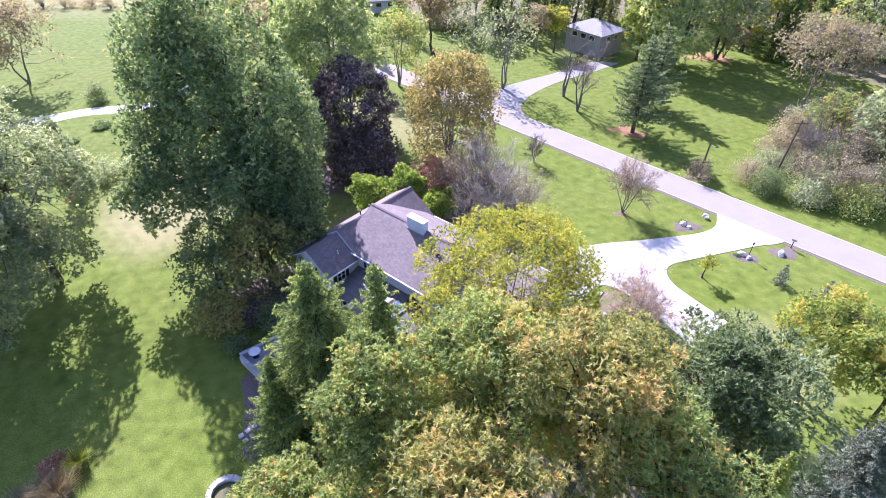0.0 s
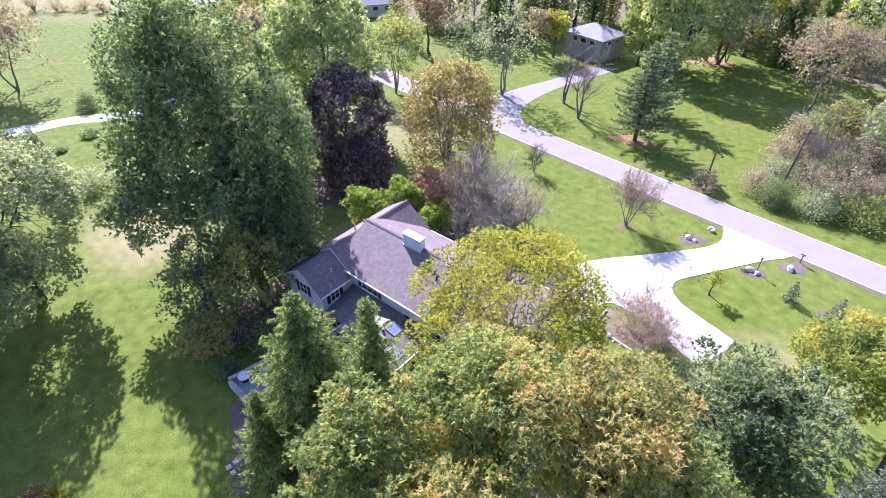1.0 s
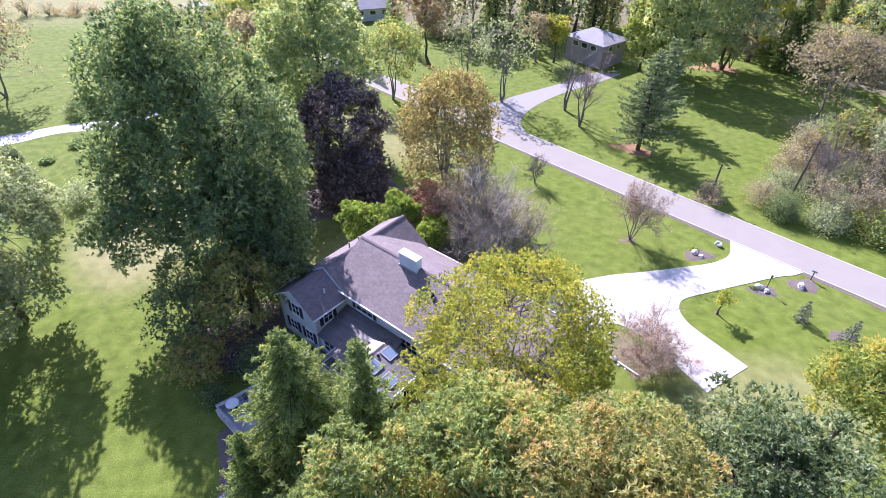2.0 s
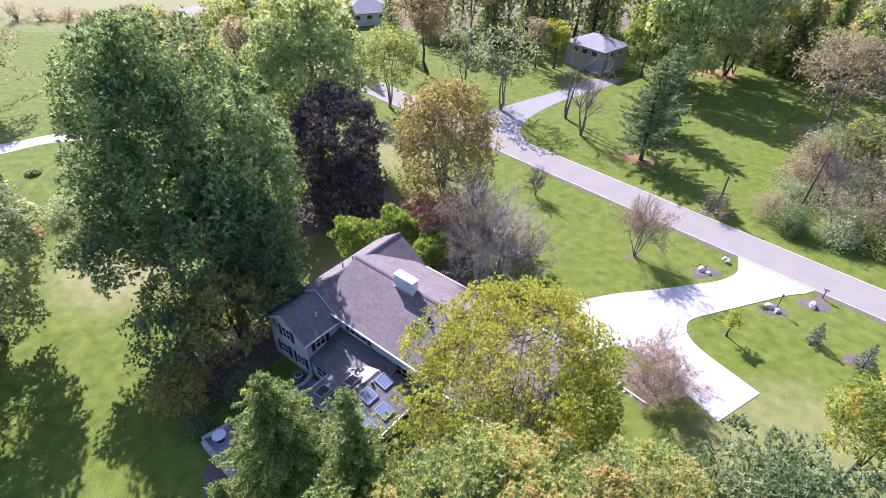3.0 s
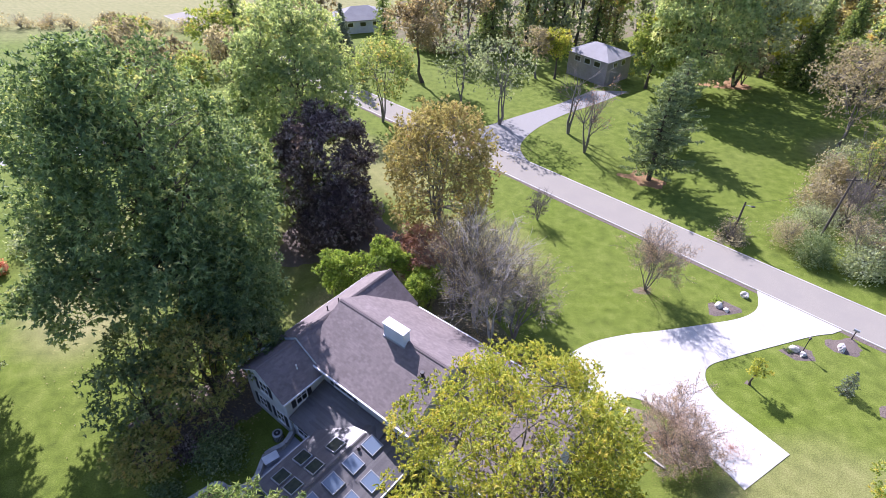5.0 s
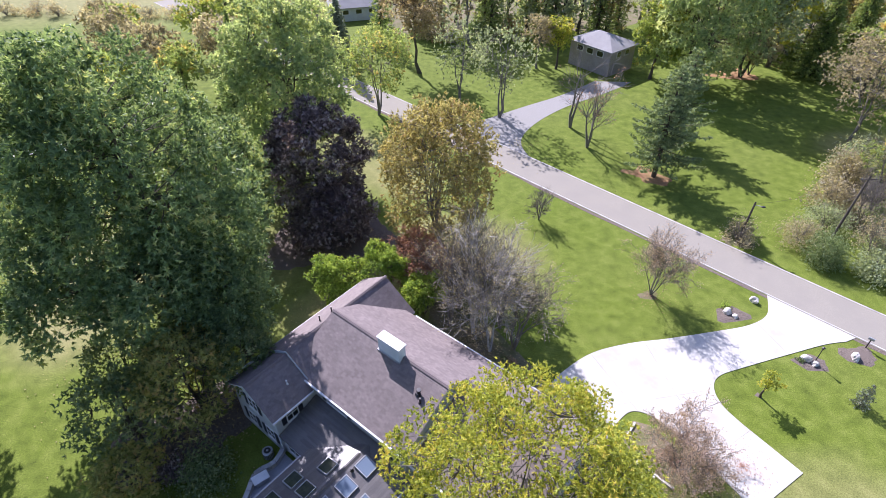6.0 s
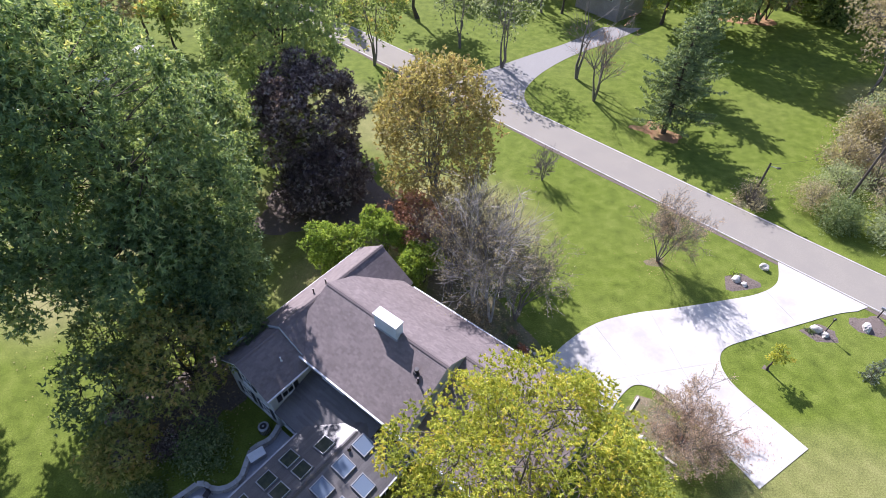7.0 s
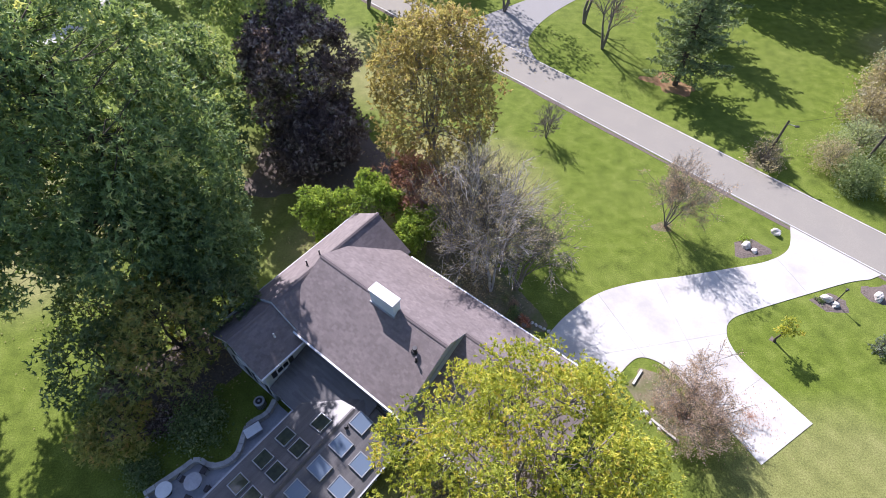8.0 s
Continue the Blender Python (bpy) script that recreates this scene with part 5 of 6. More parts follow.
# ---- trees in front ----
FG = "trees in the foreground wood"
broad_tree("oak_tree", "tall oak with yellow-green turning leaves", -2.9, 18.2, 18.6, 4.5, 6, LIGHTOAK, clumps=150, per=165, size=0.25, slim=0.5, seed=101, group=FG)
broad_tree("oak_tree", "tall oak with yellow-green turning leaves", 2.6, 18.9, 19.9, 4.6, 9, LIGHTOAK, clumps=150, per=165, size=0.25, slim=0.5, seed=102, group=FG)
broad_tree("oak_tree", "tall oak with browning yellow leaves", 7.3, 16.5, 21.3, 5.0, 9, BROWNOAK, clumps=150, per=165, size=0.25, slim=0.5, seed=103, group=FG)
broad_tree("oak_tree", "oak with pale yellow-green leaves", -8.3, 15.4, 12.2, 3.8, 4, LIGHTOAK, clumps=120, per=165, size=0.25, slim=0.5, seed=104, group=FG)
broad_tree("oak_tree", "oak with browning yellow leaves", 1.2, 12.6, 18.6, 4.4, 8, BROWNOAK, clumps=120, per=140, size=0.32, seed=105, group=FG)
broad_tree("oak_tree", "oak with yellow-green turning leaves", 11.4, 14.0, 17.6, 4.6, 7, LIGHTOAK, clumps=130, per=165, size=0.25, slim=0.5, seed=106, group=FG)
broad_tree("oak_tree", "oak with yellow-green turning leaves", -5.0, 11.5, 14.0, 4.2, 5, LIGHTOAK, clumps=110, per=140, size=0.32, seed=107, group=FG)
broad_tree("oak_tree", "oak with yellow-green turning leaves", 9.2, 20.8, 17.6, 4.2, 7, LIGHTOAK, clumps=120, per=165, size=0.25, slim=0.5, seed=110, group=FG)
broad_tree("oak_tree", "oak with yellow-green turning leaves", 5.2, 21.6, 15.6, 4.0, 6, LIGHTOAK, clumps=110, per=140, size=0.31, seed=118, group=FG)
broad_tree("oak_tree", "oak with green turning leaves", -0.6, 21.6, 14.2, 3.6, 5, LIGHTOAK, clumps=100, per=140, size=0.31, seed=119, group=FG)
broad_tree("oak_tree", "oak with green turning leaves", 13.4, 16.6, 14.4, 4.0, 5, LIGHTOAK, clumps=110, per=170, size=0.29, seed=128, group=FG)
broad_tree("maple_tree", "dense dark green maple with a rounded crown", 16.8, 19.9, 17.2, 5.8, 5.5, DARKMAPLE, clumps=230, per=135, size=0.31, seed=108, group=FG)
broad_tree("maple_tree", "yellowing young tree with an open crown", 30.2, 29.0, 11.6, 4.3, 2.2, FRESH, clumps=110, per=120, size=0.3, seed=109, sparse=0.9, group=FG)
broad_tree("maple_tree", "green tree with an open crown", 33.0, 24.5, 10.0, 4.6, 2.5, FRESH, clumps=110, per=120, size=0.3, seed=111, group=FG)
conifer("larch_tree", "young light green larch with a pointed top", 16.3, 14.0, 15.6, 2.8, FRESH, 5, seed=112, per=9, step=0.09, size=0.26, slim=0.35, droop=0.1, group=FG)
conifer("spruce_tree", "blue-green spruce at the wood's edge", 26.4, 18.4, 13.0, 4.4, BLUE, 1, seed=113, size=0.28, slim=0.26, step=0.07, per=12, ragged=0.4, group=FG)
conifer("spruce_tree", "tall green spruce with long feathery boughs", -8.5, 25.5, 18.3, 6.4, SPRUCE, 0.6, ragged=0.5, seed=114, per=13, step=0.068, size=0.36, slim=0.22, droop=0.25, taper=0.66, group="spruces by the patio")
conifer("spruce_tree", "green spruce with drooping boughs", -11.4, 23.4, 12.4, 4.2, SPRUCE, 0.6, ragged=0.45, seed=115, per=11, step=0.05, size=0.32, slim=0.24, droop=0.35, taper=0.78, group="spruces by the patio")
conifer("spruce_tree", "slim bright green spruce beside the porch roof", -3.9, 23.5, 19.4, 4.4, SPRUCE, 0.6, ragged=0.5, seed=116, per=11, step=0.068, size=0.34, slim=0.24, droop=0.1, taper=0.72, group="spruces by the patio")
broad_tree("maple_tree", "broad maple turning yellow-green beside the house", 5.2, 30.6, 16.9, 7.9, 2.4, YELLOWMAPLE, GREYBARK, clumps=400, per=150, size=0.21, slim=0.55, lumps=0, seed=117, stems=5, lobes=0.2, clump_r=1.0, flat=1.1, bare=0.7)

# ---- trees round the lawn ----
broad_tree("oak_tree", "very large spreading green oak on the lawn", -21.6, 50.6, 29.0, 9.2, 4.4, OAK, clumps=430, per=210, size=0.37, seed=121, clump_r=1.45, flat=1.5, lumps=0,
           crown=[(-0.4, 1.0, 18.7, 8.2, 8.0, 10.8), (-3.4, -0.2, 19.6, 5.8, 6.2, 9.0), (4.2, 0.8, 14.0, 5.2, 5.4, 6.8), (-6.2, -0.8, 13.5, 4.8, 5.2, 6.0), (-6.6, -4.2, 9.6, 5.0, 4.0, 3.6), (0.6, -2.6, 11.0, 5.0, 4.7, 5.2), (3.4, -1.6, 7.0, 4.4, 4.2, 4.6)])
# added tree: thickens the large oak's right side to shade the wing roof
broad_tree("oak_tree", "green oak crown added to shade the house wing", -16.6, 50.2, 14.5, 4.2, 1.4, OAK, clumps=150, per=150, size=0.34, lumps=0, seed=120, flat=1.3)
broad_tree("understory_tree", "small shaded tree with thin brownish leaves", -18.6, 43.4, 9.6, 4.8, 0.8, BROWNOAK, clumps=120, per=60, size=0.33, lumps=0, seed=122)
broad_tree("understory_tree", "small shaded tree with thin dark leaves", -23.0, 41.6, 7.6, 4.0, 0.4, DARKMAPLE, clumps=100, per=55, size=0.3, lumps=0, seed=123)
# dark maple leaves put the large oak's shade into these trees' colour
broad_tree("understory_tree", "small shaded tree with thin dark leaves", -14.9, 46.0, 8.5, 2.8, 1.0, DARKMAPLE, clumps=70, per=70, size=0.28, lumps=0, seed=124)
broad_tree("understory_tree", "small shaded tree below the oak", -19.8, 47.0, 9.0, 4.0, 0.6, DARKMAPLE, clumps=100, per=55, size=0.3, seed=129, lumps=0)
broad_tree("understory_tree", "small shaded tree with thin dark leaves", -24.6, 45.6, 7.0, 3.6, 0.4, DARKMAPLE, clumps=90, per=75, size=0.27, lumps=0, seed=139)
broad_tree("understory_tree", "low shaded brownish tree on the lawn's edge", -21.6, 37.2, 5.0, 3.0, 0.2, BROWNOAK, clumps=80, per=70, size=0.25, lumps=0, seed=147)
shrub("shrub", "shaded dark green shrub by the patio wall", -16.6, 38.4, 2.6, 2.4, DARKMAPLE, 125, 3000, 0.2)
shrub("shrub", "shaded dark red shrub under the trees", -19.8, 38.6, 1.8, 1.6, PURPLE, 126, 1600, 0.18)
shrub("shrub", "shaded dark green shrub on the lawn", -19.6, 35.2, 1.6, 1.5, DARKMAPLE, 127, 1500, 0.18)
broad_tree("lawn_tree", "large pale green tree at the lawn's edge", -42.0, 44.6, 21.0, 7.4, 1.0, WILLOW, clumps=300, per=140, size=0.36, clump_r=1.25, flat=1.2, lumps=0, seed=131)
broad_tree("lawn_tree", "large pale green tree at the lawn's edge", -52.0, 52.0, 17.0, 7.5, 1.5, WILLOW, clumps=150, per=70, size=0.45, seed=137)
broad_tree("lawn_tree", "large grey-green tree at the lawn's edge", -42.6, 36.4, 18.0, 7.8, 0.8, WILLOW, clumps=260, per=130, size=0.37, clump_r=1.35, flat=1.2, lumps=0, seed=132)
broad_tree("lawn_tree", "tall pale green tree behind the oak", -17.0, 79.6, 23.4, 7.4, 3.5, PALEGREEN, clumps=280, per=140, size=0.38, lumps=0, seed=133)
broad_tree("beech_tree", "dark purple beech with leaves to the ground", -13.2, 71.8, 14.6, 6.6, -0.4, PURPLE, clumps=420, per=95, clump_r=0.95, size=0.3, lumps=0, seed=134, lobes=0.2)
# added low crown, stands in for the tall beech's dark shaded skirt
broad_tree("beech_tree", "low purple foliage added as the taller beech's shaded skirt", -11.0, 66.6, 7.2, 5.4, -0.8, PURPLE, clumps=200, per=80, size=0.3, lumps=0, seed=138)
broad_tree("oak_tree", "smaller oak with pale green leaves behind the large one", -21.2, 65.0, 16.0, 5.6, 1.0, OAK, clumps=230, per=90, size=0.38, lumps=0, seed=141)
broad_tree("lawn_tree", "rounded green tree behind the large oak", -30.0, 74.5, 14.0, 6.2, 0.8, OAK, clumps=200, per=80, size=0.4, lumps=0, seed=142)
broad_tree("golden_tree", "tall tree with thin golden autumn leaves", 1.0, 63.8, 19.0, 6.0, 1.2, GOLD, GREYBARK, clumps=420, per=70, clump_r=0.95, flat=1.5, size=0.28, seed=135, stems=6, lumps=0, lobes=0.22)
broad_tree("shrub_tree", "small tree with russet leaves behind the house", -1.0, 58.8, 6.6, 3.8, 0.2, PINK, GREYBARK, clumps=140, per=80, size=0.24, seed=136)
for k, (x, y, h) in enumerate(((4.2, 51.6, 12.5), (6.8, 52.2, 11.0), (7.8, 49.6, 10.0), (3.0, 54.8, 12.0), (5.6, 49.4, 9.5), (2.0, 52.6, 10.0), (5.4, 55.4, 11.0))):
    bare_tree("birch_tree", "bare white-stemmed birch with fine twigs" if k in (0, 4) else "bare grey birch with fine twigs and a few tan leaves", x, y, h, 2.6, WHITEBARK if k in (0, 4) else GREYBARK, TAN if k % 2 else GREYTAN, 1700, 0.13, seed=140 + k, stems=3, spread=0.46, kids=6, thick=1.5, group="birches behind the house")
for k, (x, y, h, r) in enumerate(((-8.4, 55.9, 6.8, 3.0), (-4.2, 57.2, 6.8, 2.6), (-0.4, 54.2, 5.6, 2.4))):
    broad_tree("shrub", "bright lime-green rounded shrub behind the house", x, y, h, r, 0.3, LIME, clumps=90, per=130, size=0.24, seed=151 + k, stems=4, lumps=14, category="shrub", group="lime shrubs")
shrub("shrub", "low green shrub at the house corner", 7.2, 46.9, 1.0, 0.8, DARKMAPLE, 154, 700, 0.14)
shrub("shrub", "low russet shrub at the house corner", 8.0, 46.2, 0.7, 0.6, RUST, 155, 500, 0.12)
shrub("shrub", "low green shrub at the garage corner", 13.6, 39.3, 1.3, 0.9, OAK, 156, 900, 0.16)
bare_tree("young_tree", "small bare tree on the lawn by the road", 13.1, 69.6, 4.4, 1.8, GREYBARK, seed=161, stems=3, kids=7, thick=1.6)
bare_tree("crabapple_tree", "small crabapple with few russet leaves", 22.5, 56.5, 7.0, 3.2, GREYBARK, BLUSH, 5200, 0.12, seed=162, stems=6, kids=6, thick=1.4, spread=0.58)
bare_tree("crabapple_tree", "spreading crabapple with thin pinkish leaves", 18.7, 37.8, 6.0, 6.0, GREYBARK, BLUSH, 17000, 0.1, seed=163, stems=6, kids=6, spread=0.9, thick=1.3)
bare_tree("locust_tree", "tall leafless tree with forked trunk", 21.6, 93.6, 11.5, 2.4, GREYBARK, seed=164, stems=2, kids=4, thick=2.0)
bare_tree("locust_tree", "leafless tree with dark spreading limbs", 22.8, 87.2, 11.0, 4.5, GREYBARK, PINK, 300, 0.2, seed=165, stems=3, kids=6, thick=1.9)
broad_tree("young_tree", "slim young tree with yellow-green leaves", 27.85, 44.1, 3.3, 1.0, 1.0, YELLOWMAPLE, clumps=26, per=45, size=0.17, seed=166)
conifer("small_conifer", "small blue-grey conifer on the lawn", 35.7, 43.2, 2.8, 1.1, BLUE, 0.1, seed=167, size=0.22, step=0.1, group="small conifers")
conifer("small_conifer", "small blue-grey conifer on the lawn", 38.5, 40.2, 3.2, 1.3, BLUE, 0.1, seed=168, size=0.22, step=0.1, group="small conifers")
shrub("shrub", "small yellow-green perennial in a mulch bed", 29.3, 54.6, 0.6, 0.5, LIME, 169, 400, 0.12)
shrub("shrub", "low dark shrub in a mulch bed", 33.2, 48.0, 0.5, 0.4, DARKMAPLE, 170, 350, 0.12)


def grass_clump(label, x, y, h, r, leaf, seed, count=900):
    """Arching blades from a tussock."""
    rng = np.random.default_rng(seed)
    top = thing("ornamental_grass", x, y, ground_z(x, y) - 0.03, label, "grass clump")
    tubes = []
    for k in range(count):
        a, b0, reach = rng.uniform(0, 6.283), r * 0.45 * rng.uniform() ** 0.5, r * rng.uniform(0.15, 0.9)
        u = np.linspace(0, 1, 4)
        z = h * rng.uniform(0.6, 1.05) * (u - 0.28 * u ** 3)
        rad = b0 + reach * u ** 1.8
        tubes.append(tube(np.stack([rad * math.cos(a), rad * math.sin(a), z], 1), 0.016 * (1.1 - u), 3))
    v, f = join_tubes(tubes)
    t = np.repeat(np.clip(rng.normal(0.5, 0.25, count), 0, 1), len(v) // count)
    child("blades", from_arrays("blades", v, f, leaf, t), top)
    return top


grass_clump("tawny ornamental grass clump", -28.6, 20.6, 2.4, 1.9, GREYTAN, 171)
grass_clump("tawny ornamental grass clump", -30.2, 19.6, 2.2, 1.7, GREYTAN, 174)
grass_clump("green ornamental grass clump", -28.2, 22.9, 2.1, 1.2, FRESH, 172, 600)
shrub("shrub", "brownish low shrub beside the grass", -30.0, 22.8, 1.3, 1.2, PINK, 173, 1200, 0.2)

# ---- across the road ----
conifer("pine_tree", "green pine with tiered boughs on the far lawn", 29.9, 79.0, 15.2, 5.2, PINE, 2.0, seed=181, whorls=20, per=9, step=0.1, droop=0.0, size=0.5, taper=0.48, ragged=0.55)
conifer("pine_tree", "blue-green pine on the far lawn", 36.0, 89.0, 13.6, 5.0, PINE, 1.2, seed=182, whorls=19, per=8, step=0.12, droop=0.0, size=0.5, taper=0.48, ragged=0.5)
broad_tree("lawn_tree", "large light green tree on the far lawn", 46.5, 109.5, 24.0, 9.4, 1.5, PALEGREEN, clumps=330, per=115, size=0.48, seed=183, stems=3, lumps=0)
broad_tree("lawn_tree", "tall grey-green tree beside the larger one", 56.5, 113.0, 22.5, 8.2, 2.5, WILLOW, clumps=230, per=60, size=0.48, seed=143, stems=3, lumps=0)
conifer("spruce_tree", "dark spruce at the wood's edge", 69.5, 113.5, 17.0, 4.8, SPRUCE, 0.6, seed=144, size=0.55, step=0.2)
conifer("spruce_tree", "dark spruce at the wood's edge", 77.0, 116.0, 18.0, 5.0, SPRUCE, 0.6, seed=145, size=0.55, step=0.2)
broad_tree("lawn_tree", "golden-green tree at the wood's edge", 64.0, 118.0, 18.0, 5.2, 3.0, YELLOWMAPLE, clumps=120, per=55, size=0.48, seed=146, lumps=0)
broad_tree("lawn_tree", "light green tree by the far house", 39.8, 112.5, 13.5, 5.0, 0.5, FRESH, clumps=120, per=80, size=0.45, seed=184)
broad_tree("grey_tree", "thin grey-leaved tree at the drive junction", 11.0, 97.2, 14.4, 5.2, 4.0, WILLOW, GREYBARK, clumps=130, per=22, size=0.3, seed=185, stems=3, lumps=0)
broad_tree("grey_tree", "thin grey-leaved tree behind the drive junction", 5.0, 104.0, 13.5, 5.2, 3.0, WILLOW, GREYBARK, clumps=120, per=22, size=0.3, seed=186, stems=3, lumps=0)
broad_tree("roadside_tree", "open yellow-green tree beside the road", -8.2, 98.4, 13.8, 6.2, 3.5, LIGHTOAK, GREYBARK, clumps=120, per=60, size=0.36, seed=187, stems=3, lumps=0)
broad_tree("roadside_tree", "tall brownish tree beyond the road", -2.0, 116.0, 17.0, 6.5, 3.5, TAN, clumps=120, per=70, size=0.42, seed=188)
broad_tree("roadside_tree", "brownish thin tree beyond the road", 20.0, 118.0, 10.0, 4.2, 2.0, GREYTAN, GREYBARK, clumps=90, per=45, size=0.36, seed=189)
broad_tree("roadside_tree", "yellow-green tree by the far house", 23.6, 117.5, 10.0, 3.2, 3.0, YELLOWMAPLE, clumps=70, per=60, size=0.36, seed=190)
broad_tree("bare_brown_tree", "broad thin-leaved tree on the far lawn", 60.0, 86.0, 16.0, 8.6, 3.4, GREYTAN, GREYBARK, clumps=260, per=60, size=0.27, seed=191, stems=2, lean=(1.0, 0))
broad_tree("bare_brown_tree", "small thin tan tree at the wood's edge", 58.5, 114.0, 8.0, 5.0, 1.5, GREYTAN, BARK, clumps=110, per=50, size=0.34, seed=192, stems=3)
broad_tree("roadside_tree", "green tree in the roadside brush", 71.5, 74.0, 16.0, 7.4, 1.0, WILLOW, clumps=160, per=75, size=0.42, seed=193)
broad_tree("roadside_tree", "yellow-green tree in the roadside brush", 57.8, 63.6, 14.5, 5.6, 0.8, WILLOW, clumps=150, per=65, size=0.36, seed=194)
broad_tree("roadside_tree", "green tree in the roadside brush", 65.0, 58.0, 13.0, 6.0, 0.8, FRESH, clumps=110, per=75, size=0.38, seed=195)
for k, (x, y, h, r, m, lb) in enumerate(((78, 62, 13, 6, LIGHTOAK, "yellow-green tree in the roadside brush"), (69, 66, 10, 5, FRESH, "green tree in the roadside brush"), (81, 84, 15, 7, WILLOW, "grey-green tree behind the brush"), (75, 50, 9, 5, TAN, "tan tree in the roadside brush"), (62, 73, 8, 4.5, LIGHTOAK, "yellow-green tree in the roadside brush"), (66, 79, 7, 4, TAN, "tan tree in the roadside brush"), (59, 58.5, 8, 4.2, WILLOW, "grey-green small tree beside the road"), (68, 49, 6, 3.6, FRESH, "green small tree beside the road"))):
    broad_tree("roadside_tree", lb, x, y, h, r, 0.6, m, clumps=100, per=36, size=0.47, seed=280 + k)
broad_tree("roadside_tree", "tan tree in the roadside brush", 57.0, 73.0, 9.0, 4.4, 0.5, LIGHTOAK, clumps=80, per=65, size=0.34, seed=196)
bare_tree("roadside_tree", "leaning leafless tree in the brush", 54.0, 71.0, 11.5, 4.0, GREYBARK, TAN, 200, 0.2, seed=197, stems=3, lean=(0.25, 0.2))
bare_tree("roadside_tree", "leafless grey tree in the brush", 50.5, 68.0, 7.0, 3.6, GREYBARK, None, 0, seed=198, stems=5, kids=6)
bare_tree("roadside_tree", "leafless grey tree beside the road", 57.0, 56.0, 6.0, 3.0, GREYBARK, PINK, 300, 0.18, seed=199, stems=4)
for k, (x, y, h, r) in enumerate(((47.6, 61.4, 6.5, 3.2), (50.8, 59.4, 7.5, 3.6), (53.2, 63.6, 8.5, 3.8), (56.2, 69.2, 9.0, 4.0))):
    bare_tree("roadside_tree", "thin grey twiggy tree in the roadside brush", x, y, h, r, GREYBARK, GREYTAN, 1500, 0.2, seed=321 + k, stems=4, kids=5, spread=0.6, thick=1.3)
shrub("shrub", "grey-brown brush under a roadside pole", 35.0, 65.0, 3.4, 2.2, GREYTAN, 201, 1300, 0.18, stems=60, bark=GREYBARK, group="roadside brush")
shrub("shrub", "dense dark green shrub beside the road", 42.6, 61.4, 4.0, 2.4, DARKMAPLE, 202, 6000, 0.18, group="roadside brush")
shrub("shrub", "grey brush beside the road", 41.6, 64.6, 3.6, 2.8, GREYTAN, 203, 3400, 0.15, stems=30, bark=GREYBARK, group="roadside brush")
shrub("shrub", "grey brush beside the road", 46.2, 67.2, 3.6, 3.2, WILLOW, 204, 3800, 0.16, stems=30, bark=GREYBARK, group="roadside brush")
shrub("shrub", "tangled brush beside the road", 50.0, 62.0, 3.4, 3.2, WILLOW, 205, 3400, 0.23, stems=40, group="roadside brush")
for k, (x, y, h, r, m) in enumerate(((47.0, 58.9, 3.6, 2.8, WILLOW), (51.5, 57.2, 4.4, 3.2, LIGHTOAK), (49.0, 71.5, 4.6, 3.4, GREYTAN), (53.5, 66.0, 5.2, 3.6, DARKMAPLE), (54.5, 77.5, 4.8, 3.6, GREYTAN), (58.0, 80.5, 5.0, 3.8, WILLOW), (59.0, 61.5, 5.5, 3.6, WILLOW), (62.0, 75.5, 5.0, 4.0, WILLOW))):
    shrub("shrub", "grey-green brush beside the road" if m is WILLOW else "dark green brush beside the road" if m is DARKMAPLE else "yellow-green brush beside the road" if m is LIGHTOAK else "tan leafy brush beside the road", x, y, h, r, m, 250 + k, 3600, 0.24, stems=40, bark=GREYBARK, group="roadside brush")
shrub("shrub", "tangled brush beside the road", 54.0, 60.0, 3.8, 3.4, GREYTAN, 206, 3400, 0.23, stems=40, group="roadside brush")

# ---- fields to the west ----
broad_tree("field_tree", "broad thin tan tree on the far lawn", -78.0, 100.0, 14.5, 9.0, 2.0, GREYTAN, GREYBARK, clumps=190, per=70, size=0.38, seed=211, stems=2)
for k, (x, y, h, r, m, lb) in enumerate(((-60.6, 91.5, 3.4, 2.0, DARKMAPLE, "round dark shrub beside the drive"), (-55, 81, 1.1, 1.5, OAK, "low dark shrub on the lawn"), (-57.0, 75.8, 0.7, 0.9, OAK, "low dark shrub on the lawn"), (-47.2, 66.2, 3.0, 2.8, WILLOW, "pale overgrown shrub on the lawn"), (-44.2, 68.5, 2.2, 2.0, WILLOW, "pale overgrown shrub on the lawn"), (-48.4, 61.1, 1.8, 1.3, RUST, "small russet shrub on the lawn"))):
    shrub("shrub", lb, x, y, h, r, m, 212 + k, 1800, 0.24)
for k, (x, y, h, r, m, lb) in enumerate(((-46, 108, 12, 5.5, GREYTAN, "pale tan tree beyond the lawn"), (-52, 102, 9, 4.5, FRESH, "pale green tree beyond the lawn"), (-40, 104, 10, 4.5, LIGHTOAK, "yellow-green tree beyond the lawn"), (-33, 122, 13, 5.5, LIGHTOAK, "yellow-green tree beyond the lawn"), (-60, 126, 10, 5, LIGHTOAK, "yellow-green tree beyond the lawn"), (-36, 112, 12, 5.5, GREYTAN, "tan tree beyond the lawn"), (-27, 118, 13, 5.5, LIGHTOAK, "yellow-green tree beyond the lawn"), (-57, 118, 11, 6, GREYTAN, "tan tree beyond the lawn"), (-22.5, 92, 15, 5, OAK, "green tree behind the oak"), (-66, 132, 9, 5, GREYTAN, "tan tree at the field's edge"), (-44, 128, 12, 5.5, FRESH, "green tree at the field's edge"))):
    broad_tree("field_tree", lb, x, y, h, r, 1.5, m, clumps=70, per=40, size=0.55, seed=230 + k)
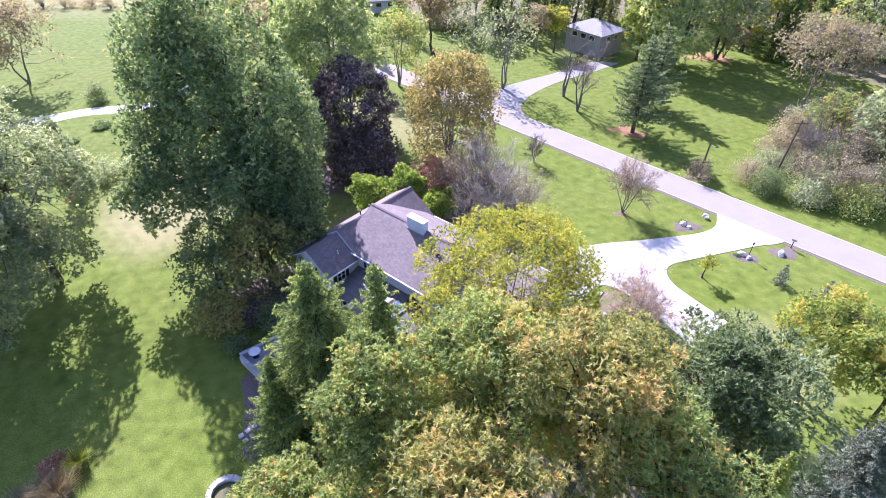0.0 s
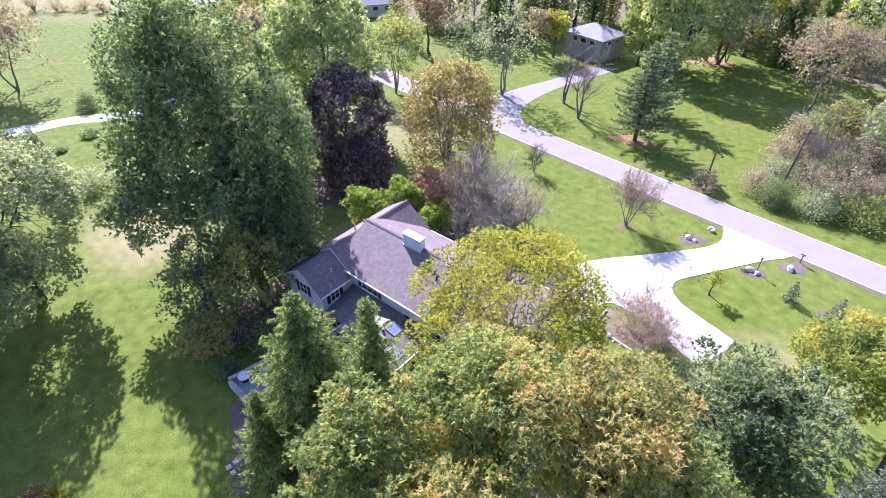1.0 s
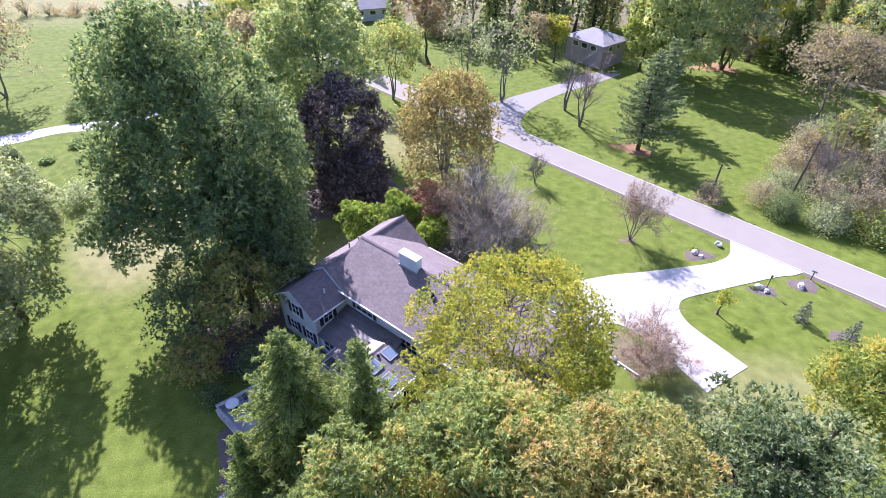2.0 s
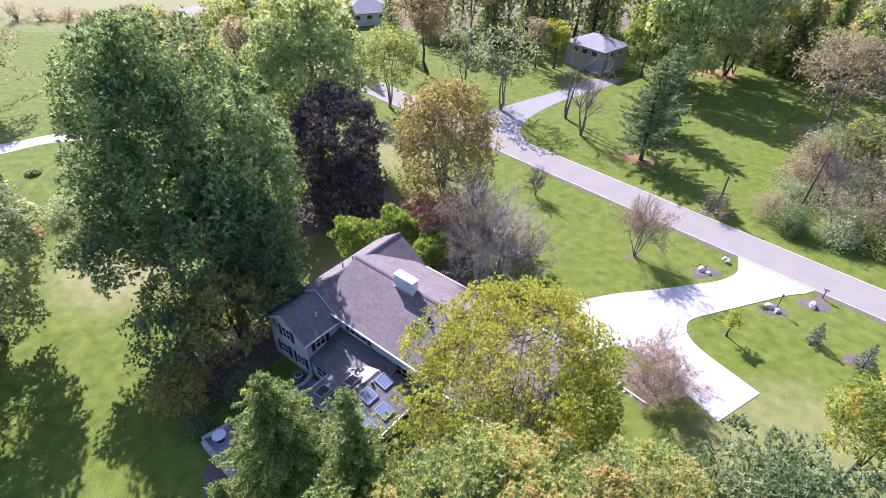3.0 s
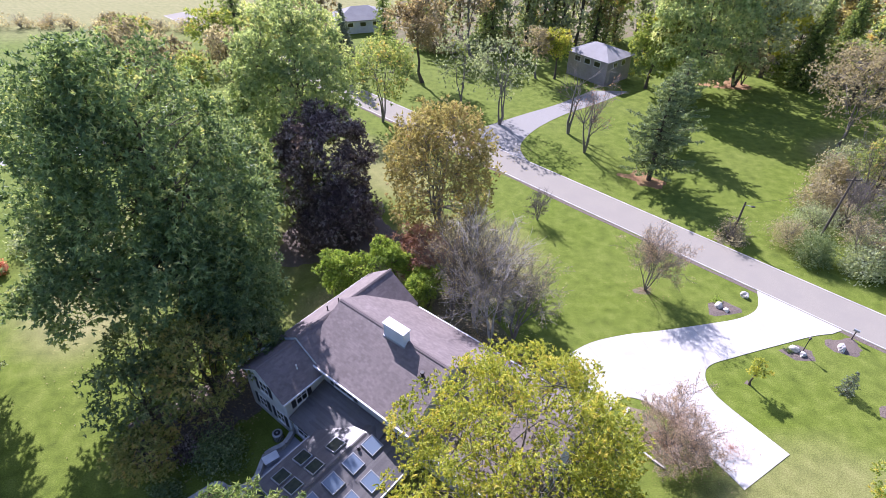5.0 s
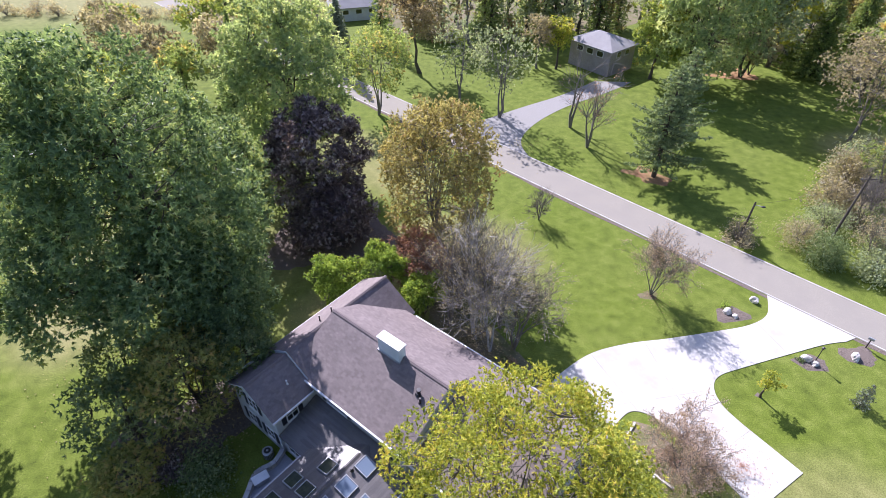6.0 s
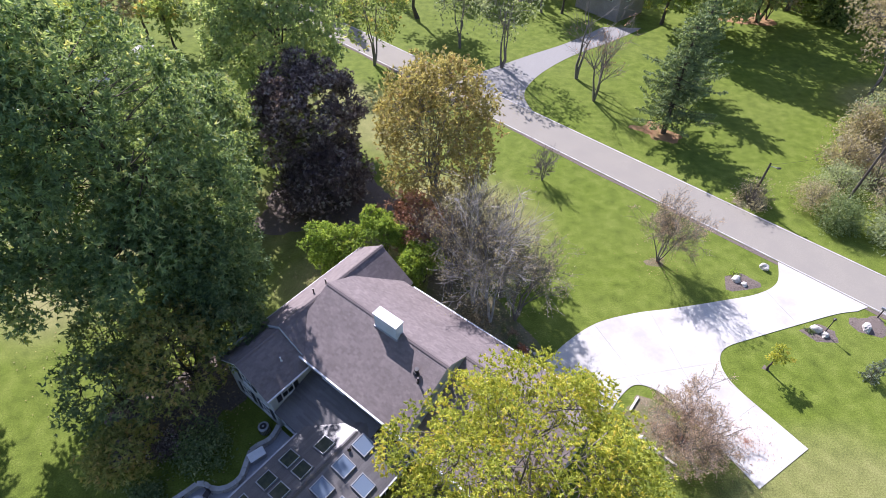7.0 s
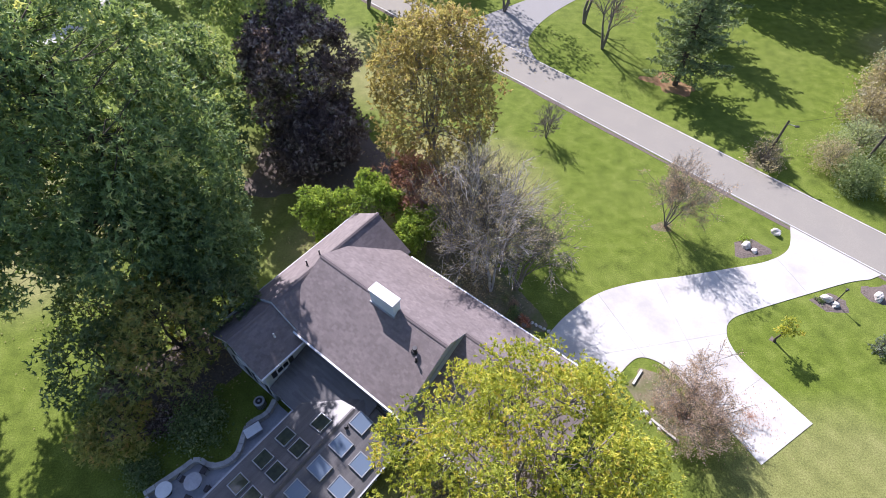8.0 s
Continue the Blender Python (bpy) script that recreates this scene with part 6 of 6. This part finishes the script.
conifer("spruce_tree", "dark spruce beyond the oak", -30.5, 103, 15, 4.0, SPRUCE, 0.6, seed=241, size=0.6, step=0.22)
conifer("spruce_tree", "blue-green spruce beside the road", -16.5, 118, 14, 3.6, BLUE, 0.6, seed=242, size=0.6, step=0.22)

# hedgerow brush at the field's edge
rng = np.random.default_rng(77)
for k in range(16):
    x = -135 + 7.0 * k + rng.uniform(-2, 2)
    y = 152 - 0.12 * (x + 80) + rng.uniform(-3, 3)
    shrub("shrub", "brown leafless brush along the field", x, y, rng.uniform(3, 5.5), rng.uniform(3, 4.5), GREYTAN if k % 3 else TAN, 250 + k, 600, 0.34, stems=40, bark=GREYBARK, group="hedgerow brush")

# ---- the wood behind ----
# the first kind's pale grey-green leaves carry the distant haze in their colour
kinds = [broad_tree("woodland_tree", "tree of the wood behind, grey-green to suggest haze", 24, 140, 20, 6.0, -1.0, WILLOW, clumps=66, per=22, size=0.85, seed=301, group="woodland trees"),
         broad_tree("woodland_tree", "yellow-green tree of the wood behind", 62, 131, 19, 6.2, -1.0, LIGHTOAK, clumps=66, per=22, size=0.85, seed=302, group="woodland trees"),
         broad_tree("woodland_tree", "tan thin tree of the wood behind", 8, 132, 17, 5.6, 2.0, TAN, GREYBARK, clumps=80, per=20, size=0.65, seed=303, group="woodland trees"),
         conifer("woodland_tree", "dark conifer of the wood behind", 13, 137, 20, 4.6, SPRUCE, 1.0, seed=304, size=0.8, step=0.4, whorls=24, group="woodland trees"),
         broad_tree("woodland_tree", "golden tree of the wood behind", 80, 122, 17, 5.6, -1.0, GOLD, clumps=66, per=22, size=0.85, seed=305, group="woodland trees")]
for k in range(34):
    x = -8 + 4.0 * k + rng.uniform(-1.5, 1.5)
    y = 134.5 + rng.uniform(-2, 4) - 0.75 * max(0, x - 56)
    if not 22 < x < 44:
        shrub("shrub", "undergrowth at the edge of the wood", x, y, rng.uniform(2, 4.5), rng.uniform(2.2, 3.4), (OAK, DARKMAPLE, TAN, FRESH)[k % 4], 400 + k, 700, 0.45, group="undergrowth of the wood")
spots = []
for row in range(2):
    for k in range(15):
        x = 2 + 8.8 * k + rng.uniform(-2.5, 2.5) + 3 * (row % 2)
        y = 137 + 9 * row + rng.uniform(-2.5, 2.5) - (0.55 * max(0, x - 62))
        if x < 44 and y < 136:
            continue
        spots.append((x, y))
spots += [(84, 100), (90, 88), (80, 108), (73, 104), (93, 76), (86, 66), (98, 95), (70, 118), (-24, 134), (-34, 142), (-10, 132), (-3, 142), (-46, 147)]
for k in range(20):
    x = 16 + 5.2 * k + rng.uniform(-1.2, 1.2)
    copy_thing(kinds[(1 if k % 2 else 0) if x > 64 else 3 if k % 3 else 0], pose(x, 139 + rng.uniform(-1.5, 2.5) - 0.6 * max(0, x - 58), -0.1, 0, 0, rng.uniform(0, 360)) @ Matrix.Scale(rng.uniform(0.65, 1.0), 4))
for x, y in spots:
    j = rng.choice(5, p=[0.36, 0.2, 0.16, 0.2, 0.08])
    copy_thing(kinds[j], pose(x, y, -0.1, 0, 0, rng.uniform(0, 360)) @ Matrix.Scale(rng.uniform(0.8, 1.15), 4))

# ---- fallen leaves ----
rng = np.random.default_rng(91)


def litter(name, label, spots, leaf, size):
    pts = []
    for x, y, r, n in spots:
        a, d = rng.uniform(0, 6.283, n), np.abs(rng.normal(0, 0.55, n)) * r
        pts.append(np.stack([x + d * np.cos(a), y + d * np.sin(a), np.zeros(n)], 1))
    c = np.concatenate(pts)
    c[:, 2] = [ground_z(px, py) + 0.09 for px, py in c[:, :2]]
    v, f, t = leaves(c, size, rng, rng.uniform(0, 1, len(c)), 4.0)
    return tagged(new(name, from_arrays(name, v, f, leaf, t)), label, "fallen leaves", kind="stuff")


litter("fallen_leaves", "scattered pinkish brown leaves on the drive and bed", [(19.0, 38.2, 3.2, 1500), (23.6, 38.0, 2.6, 420), (22.5, 56.3, 2.5, 300)], PINK, 0.085)
litter("fallen_leaves", "scattered tan leaves below the trees", [(3, 58, 6, 1600), (-9, 56, 5, 700), (-19, 42, 6, 1200), (1, 33, 3.5, 500), (4, 50, 5, 1200)], TAN, 0.15)
litter("fallen_leaves", "scattered golden leaves on the lawn", [(0, 65, 8, 1200), (-28, 52, 8, 700), (13, 88, 8, 300)], GOLD, 0.15)
